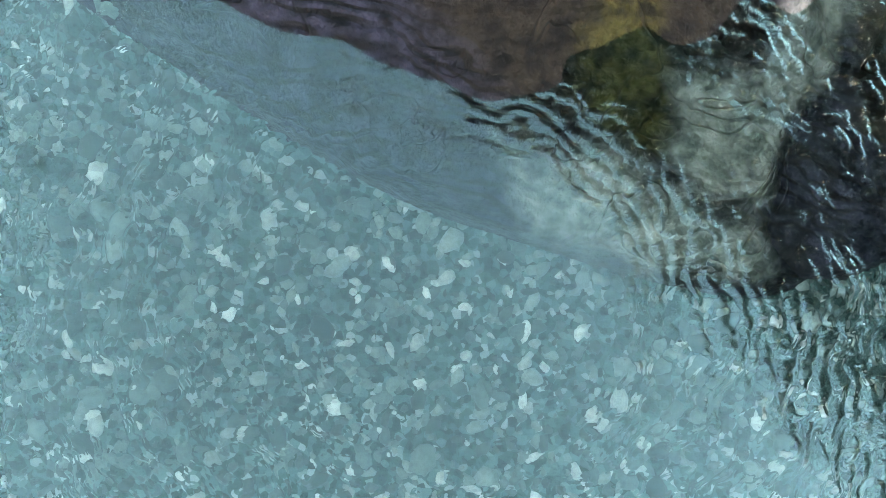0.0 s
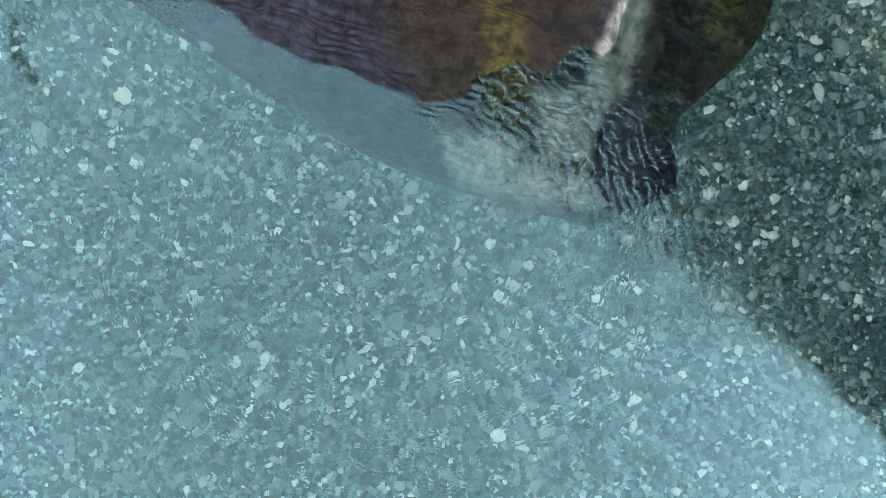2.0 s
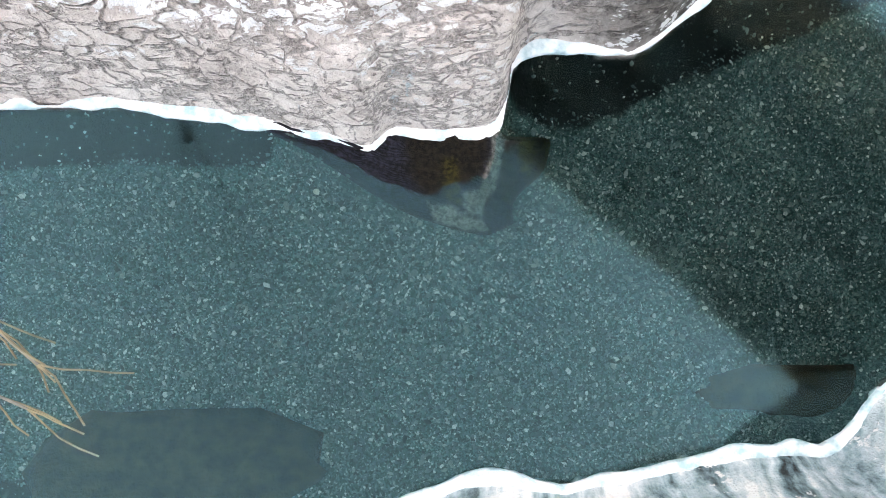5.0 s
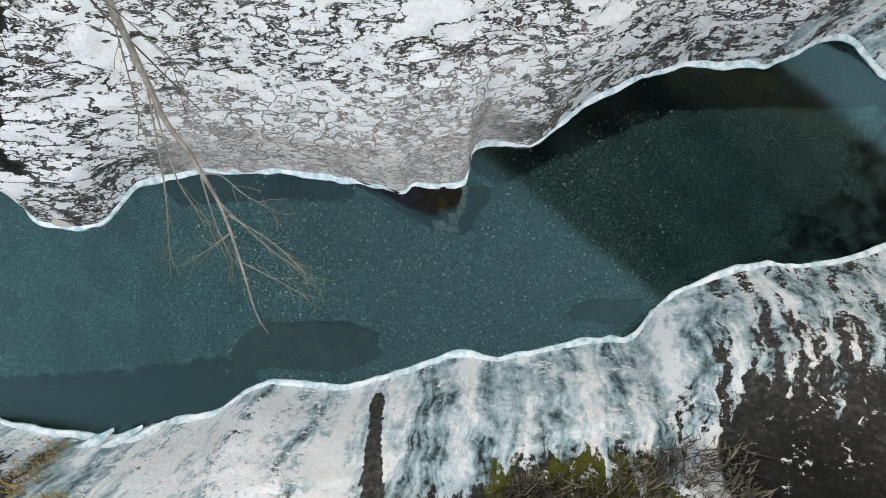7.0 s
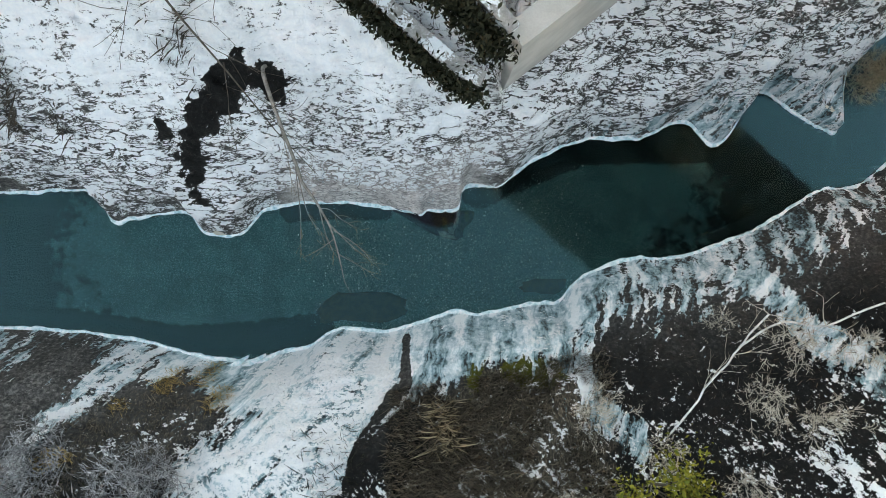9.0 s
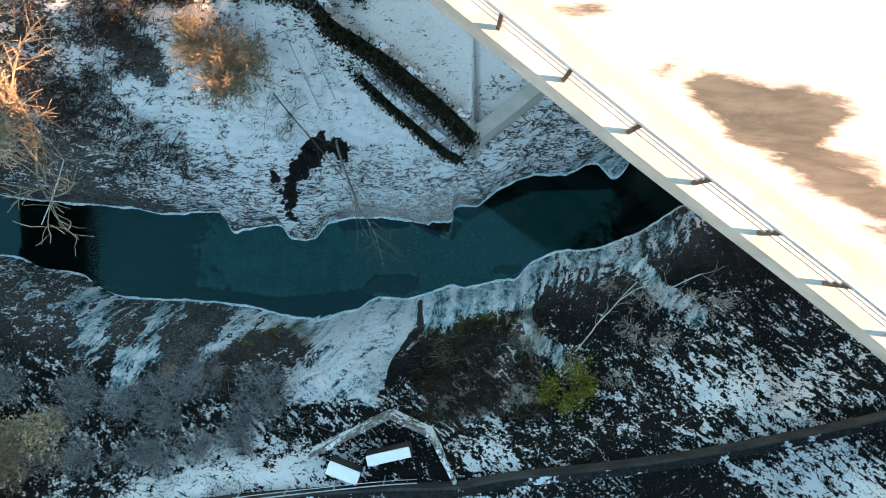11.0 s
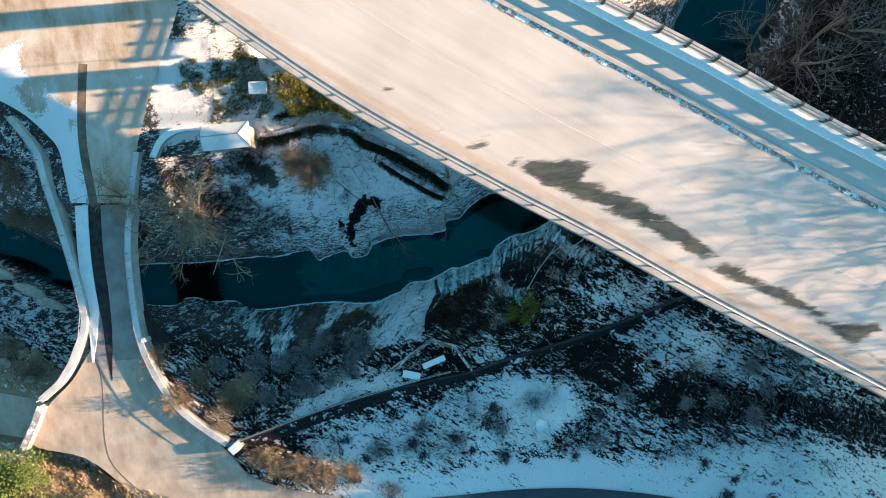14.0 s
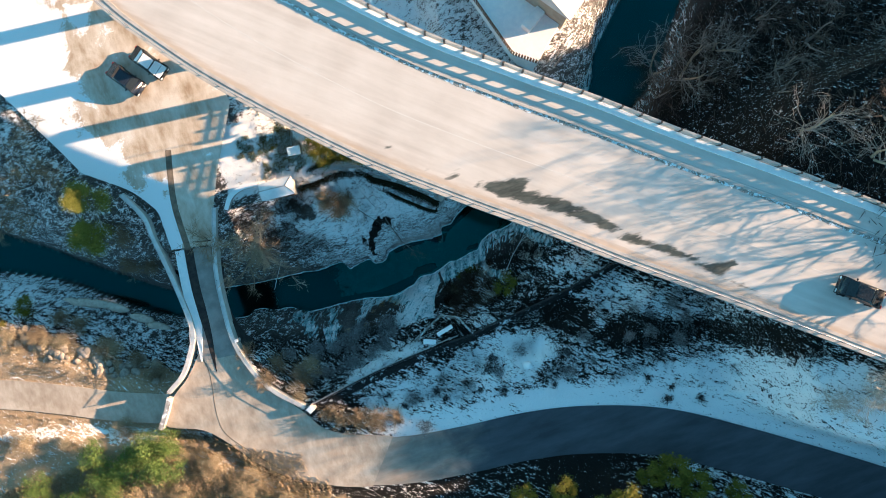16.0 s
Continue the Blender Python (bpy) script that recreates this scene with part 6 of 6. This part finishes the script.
    stuff("garden_grass", scatter(90000, -20, -1.5, 11.9, 21.5, rng, lambda x, y, n, s: (lumps(x * .42, y * .42, 90) + .4 * lumps(x * 1.6, y * 1.6, 97) > .20 - .3 * ease(x - .9 * (16.5 - y), -9.5, -6.5)) & (y < 13.0 + 1.15 * (x + 21.5)) & (y > np.interp(x, *zip(*WALL_UP)) + 1.2 + .4 * lumps(x, y, 98))), .16, .016, "leaf", "mossy yellow-green garden grass", .8)
    stuff("brushwood", scatter(40000, -21, 1.0, 3.2, 10.8, rng, lambda x, y, n, s: (n > 1.6) & (lumps(x * .45, y * .45, 95) + .5 * lumps(x * 2.2, y * 2.2, 99) > .20 + .30 * ease(x, -11, -6))), .26, .006, "bark", "dark flattened twigs over the snowy bank", 1.1)
    stuff("wood_floor", scatter(12000, 24, 62, -16, 16, rng, lambda x, y, n, s: s > 1.0), .5, .014, "bark", "tangled dead undergrowth of the wood", 1.2)


plants()


# ---- ice curtains on the southern bank ----
def ice_ribs():
    for x, y, l, a in ((-6.9, -4.25, .9, 2.7), (-6.3, -4.2, .8, 2.75), (-5.8, -4.1, .7, 2.8), (-7.7, -4.5, .7, 2.6)):
        fang = []
        for s in range(4):
            fang.append(tube([(x - .5 + .06 * s, y - .35 - .05 * s, .25), (x - .1, y - .1 - .03 * s, .22), (x + .25, y + .12 - .02 * s, .14)], [.12, .08, .008], 5))
        tagged(new("ice_tongue", mesh_from("ice_tongue", *join(*fang), "ice", True)), "white tongue of ice pointing over the water", "ice", "ice tongues")


ice_ribs()


# ---- sheds, house, fences and small built things ----
def shed():
    s = thing("shed", "small shed with a pale hipped metal roof behind the bank wall", "shed")
    cx, cy, t = -14.3, 11.4, -.10
    part("wall", box(cx, cy, 8.9, 3.2, 1.6, 2.2, t, .03), "plaster", s)
    hx, hy = 1.85, .98
    v = [(-hx, -hy, 9.95), (hx, -hy, 9.95), (hx, hy, 9.95), (-hx, hy, 9.95), (-hx, 0.05, 10.4), (hx - .75, 0.05, 10.4)]
    v += [(a, b, c - .08) for a, b, c in v[:4]]
    f = [(0, 1, 5, 4), (1, 2, 5), (2, 3, 4, 5), (3, 0, 4), (6, 9, 8, 7), (0, 6, 7, 1), (1, 7, 8, 2), (2, 8, 9, 3), (3, 9, 6, 0)]
    m = Matrix.Translation((cx, cy, 0)) @ Matrix.Rotation(t, 4, "Z")
    r = part("roof", moved((v, f), m), "roof_metal", s)
    for a, b in ((0, 4), (1, 5), (2, 5), (3, 4), (4, 5)):
        part("ridge_cap", tube([m @ Vector(v[a]), m @ Vector(v[b])], .04, 5), "steel", r)
    part("door", box(cx + .9, cy - .95, 8.7, .8, .06, 1.7, t), "planks", s)


shed()


def simple_steps():
    st = thing("garden_stairs", "steep snowy garden steps with two handrails", "stairs")
    a, b = np.array((-5.9, 9.2)), np.array((-4.9, 6.4))
    d = (b - a) / 12
    turn = math.atan2(d[1], d[0])
    for i in range(12):
        q = a + d * i
        part("step", box(q[0], q[1], 6.6 - .16 * i, .28, .8, .3, turn, .02), "stonewall", st)
    n = np.array((-d[1], d[0])) / np.linalg.norm(d) * .42
    for s in (-1, 1):
        part("handrail", tube([(*(a + s * n), 7.6), (*(b + s * n), 5.7)], .025, 5), "steel", st)
        for i in (0, 6, 12):
            q = a + d * i + s * n
            part("post", box(q[0], q[1], 6.9 - .16 * i, .05, .05, 1.0), "steel", st)


simple_steps()


def slab_box(name, label, category, cx, cy, cz, sx, sy, sz, turn, mat, cap="snow"):
    t = thing(name, label, category)
    part("body", box(cx, cy, cz, sx, sy, sz, turn, .03), mat, t)
    part("snow_cap", box(cx, cy, cz + sz / 2 + .04, sx * .97, sy * .97, .1, turn, .04), cap, t)
    return t


def hedge(line, label, seed, base, wide=.3, tall=.45, count=2600):
    """A low ragged strip of small near-black leaves along a wall."""
    rng = np.random.default_rng(seed)
    p = np.array(evenly(line, .05))
    v, f = [], []
    for _ in range(count):
        q = p[rng.integers(len(p))]
        c = Vector((q[0] + rng.normal(0, wide * .5), q[1] + rng.normal(0, wide * .5), base + abs(rng.normal(0, tall * .5))))
        a, b = Vector(rng.normal(0, 1, 3)).normalized(), Vector(rng.normal(0, 1, 3)).normalized()
        n = len(v)
        v += [c - a * .09, c + b * .05, c + a * .09, c - b * .05]
        f.append((n, n + 1, n + 2, n + 3))
    return tagged(new("leafy_strip", mesh_from("leafy_strip", v, f, "bramble")), label, "hedge", kind="stuff")


hedge(beside(WALL_UP, -.40), "dark leafy strip along the garden wall", 91, 7.2, .46, .9, 22000)
hedge(beside(WALL_LOW, -.3), "dark leafy strip below the terrace wall", 92, 5.7, .30, .8, 11000)
hedge(beside(WALL_UP[1:5], 1.3), "dark bramble strip in the garden", 93, 7.75, .30, .35, 3000)

slab_box("roofed_tank", "low block with a snow-covered lid in the slope corner", "tank", -4.25, -10.1, 7.35, 1.5, .62, .7, -.40, "dark_concrete")
slab_box("roofed_tank", "long low block with a snow-covered lid in the slope corner", "tank", -2.25, -9.42, 7.35, 2.0, .48, .7, .20, "dark_concrete")
slab_box("garden_block", "white snow-covered block in the garden", "block", -11.4, 14.9, 8.3, 1.5, 1.0, .9, -.15, "concrete")
slab_box("garden_block", "small snowy stone block in the garden", "block", -10.1, 14.9, 8.1, .7, .6, .5, .5, "concrete")
slab_box("gate_pillar", "pale stone pillar at the end of the path", "pillar", -18.9, -12.6, 9.0, .7, .7, 1.4, .5, "concrete")
slab_box("junction_box", "small white cabinet on the bridge parapet", "cabinet", -24.2, -2.8, 9.0, .35, .35, .9, .1, "concrete")
wall_line("corner_wall", evenly([(-5.8, -9.5), (-2.2, -7.8), (-.4, -8.7), (.7, -11.0)], .5), 7.4, 1.2, .16, "stonewall", "low snow-dusted wall round a slope corner", None)
tagged(new("snow_mound", mesh_from("snow_mound", *stone(.5, .5, .4, 17), "snow", True)), "round snow-covered boulder on the slope", "mound").location = planted(5.3, -16.0)

rk = np.random.default_rng(5)
stones_line = evenly([(-50.5, 6.2), (-47.2, 3.9), (-44.1, 1.3), (-39.5, -1.3), (-36.2, -3.0)], .62)
for i, (a, b) in enumerate(stones_line * 2):
    x, y = a + rk.normal(0, .5), b + rk.normal(0, .55)
    k = rk.uniform(.3, .62)
    o = new("bank_stone", mesh_from("bank_stone", *stone(k * 1.2, k * .9, k * .6, 100 + i, 5, 8), "grey_stone", True))
    o.location, o.rotation_euler = planted(x, y, .08), (0, 0, rk.uniform(0, 3))
    tagged(o, "rough grey stone of the roadside bank", "stone", "stones of the road bank")
for i, (x, y) in enumerate(((-44.2, 7.7), (-42.6, 7.1), (-40.9, 6.4), (-39.4, 5.4), (-37.0, 3.2), (-35.4, 1.6))):
    o = new("pale_ledge", mesh_from("pale_ledge", *stone(1.6, .55, .28, 140 + i, 6, 10), "pale_rock", True))
    o.location, o.rotation_euler = (x, y, 2.6), (0, 0, -.55)
    tagged(o, "pale ledge of rock at the water", "rock", "pale ledges")


def hillside_house():
    h = thing("house", "house with a snow-covered roof behind the viaduct", "house")
    t = .62
    part("wall", box(22.0, 21.8, 11.5, 7.5, 5.0, 5.0, t, .05), "plaster", h)
    v = [(-4.3, -3.0, 13.9), (4.3, -3.0, 13.9), (4.3, 3.0, 13.9), (-4.3, 3.0, 13.9), (-4.3, 0, 15.6), (4.3, 0, 15.6)]
    v += [(a, b, c - .15) for a, b, c in v[:4]]
    f = [(0, 1, 5, 4), (2, 3, 4, 5), (1, 2, 5), (3, 0, 4), (6, 9, 8, 7), (0, 6, 7, 1), (1, 7, 8, 2), (2, 8, 9, 3), (3, 9, 6, 0)]
    part("roof", moved((v, f), Matrix.Translation((22.0, 21.8, 0)) @ Matrix.Rotation(t, 4, "Z")), "roof_metal", h)
    part("chimney", box(23.2, 23.2, 15.6, .6, .6, 1.4, t), "stonewall", h)
    y = thing("house_terrace", "snow-covered raised terrace with a boarded fence", "terrace")
    left, right = [(11.2, 26.5), (12.6, 22.8), (14.4, 16.6)], [(25.0, 27.0), (21.5, 19.0), (16.6, 14.9)]
    part("slab", strip(right, left, 10.0, 4.5), "snow", y)
    fence = part("fence", ([(0, 0, 0)], []), "planks", y)
    for q in evenly(left + [(16.5, 14.9)], .32):
        part("board", box(q[0], q[1], 10.45, .22, .05, 1.1, 1.9), "planks", fence)
    part("rail", tube([(*q, 10.8) for q in left], .04, 4), "planks", fence)
    for i, o in enumerate((.0, .45, .9)):
        tagged(new("timber_beam", mesh_from("timber_beam", *box(20.2 + o * .6, 16.4 - o * .8, 8.2, 5.5, .18, .16, .62), "stonewall")), "snow-dusted long timber by the terrace", "timber", "timbers").location = (0, 0, 0)
    return h


hillside_house()


# ---- cars ----
def car(label, paint, at, turn, snowy=False):
    c = thing("car", label, "car")
    prof = [(-2.15, .45), (-2.15, .78), (-1.95, .95), (-1.35, 1.02), (-.75, 1.42), (.75, 1.45), (1.45, 1.05), (2.0, .98), (2.18, .75), (2.15, .42)]
    v, f = [], []
    n = len(prof)
    widths = (.86, .88, .86, .86, .66, .66, .84, .84, .84, .84)
    for sgn in (-1, 1):
        v += [(x, sgn * w, z) for (x, z), w in zip(prof, widths)]
    for i in range(n - 1):
        f.append((i, i + 1, n + i + 1, n + i))
    f += [tuple(range(n - 1, -1, -1)), tuple(range(n, 2 * n)), (0, n, 2 * n - 1, n - 1)]
    me = bmesh.new()
    vs = [me.verts.new(q) for q in v]
    for q in f:
        me.faces.new([vs[i] for i in q])
    bmesh.ops.bevel(me, geom=list(me.edges), offset=.05, segments=2, affect="EDGES")
    bmesh.ops.recalc_face_normals(me, faces=me.faces)
    bmesh.ops.triangulate(me, faces=[q for q in me.faces if len(q.verts) > 4])
    d = bpy.data.meshes.new("body")
    me.to_mesh(d)
    me.free()
    d.polygons.foreach_set("use_smooth", [True] * len(d.polygons))
    d.materials.append(M[paint])
    b = new("body", d)
    b.parent = c
    top = "snow" if snowy else "car_glass"
    for nm, q in (("windscreen", [(.80, .60, 1.44), (.80, -.60, 1.44), (1.42, -.74, 1.08), (1.42, .74, 1.08)]), ("rear_window", [(-.80, .58, 1.41), (-.80, -.58, 1.41), (-1.32, -.74, 1.05), (-1.32, .74, 1.05)]),
                  ("side_window", [(.7, .70, 1.37), (-.7, .70, 1.36), (-1.1, .84, 1.06), (1.2, .84, 1.08)]), ("side_window", [(.7, -.70, 1.37), (-.7, -.70, 1.36), (-1.1, -.84, 1.06), (1.2, -.84, 1.08)])):
        mid = Vector((0, 0, .9))
        vv = [Vector(p) + (Vector(p) - mid).normalized() * .025 for p in q] + [Vector(p) for p in q]
        part(nm, (vv, [(0, 1, 2, 3), (7, 6, 5, 4), (0, 4, 5, 1), (1, 5, 6, 2), (2, 6, 7, 3), (3, 7, 4, 0)]), top if "side" not in nm else "car_glass", c)
    part("roof_panel", box(0, 0, 1.47, 1.35, 1.15, .03, 0, .012), top if snowy else paint, c)
    if snowy:
        part("bonnet_snow", box(1.75, 0, 1.03, .6, 1.45, .06, 0, .025), "snow", c)
    for x in (-1.32, 1.36):
        for y in (-.80, .80):
            w = part("wheel", tube([(x, y - .1, .32), (x, y + .1, .32)], .32, 16), "rubber", c)
            part("rim", tube([(x, y - .115, .32), (x, y + .115, .32)], .19, 12), "rim", w)
    for y in (-.62, .62):
        part("headlight", box(2.14, y, .74, .08, .32, .14, 0, .02), "lamp_clear", c)
        part("tail_light", box(-2.14, y, .80, .08, .3, .14, 0, .02), "lamp_red", c)
    for y in (-.95, .95):
        part("mirror", box(.85, y, 1.02, .12, .2, .13, 0, .03), paint, c)
    c.matrix_basis = Matrix.Translation(at) @ Matrix.Rotation(turn, 4, "Z")
    return c


car("black saloon car driving on the pale viaduct", "paint_black", (35.4, -16.6, DECK), 2.44)
car("dark car parked in the snowy yard", "paint_navy", (-26.1, 28.2, ROAD + .03), -.95)
car("dark car with a snow-covered roof parked in the yard", "paint_black", (-23.1, 29.0, ROAD + .03), -.95, True)
slab_box("snow_covered_car", "low vehicle buried under snow on the terrace", "car", 17.6, 19.2, 10.4, 2.6, 1.1, .8, .55, "snow")
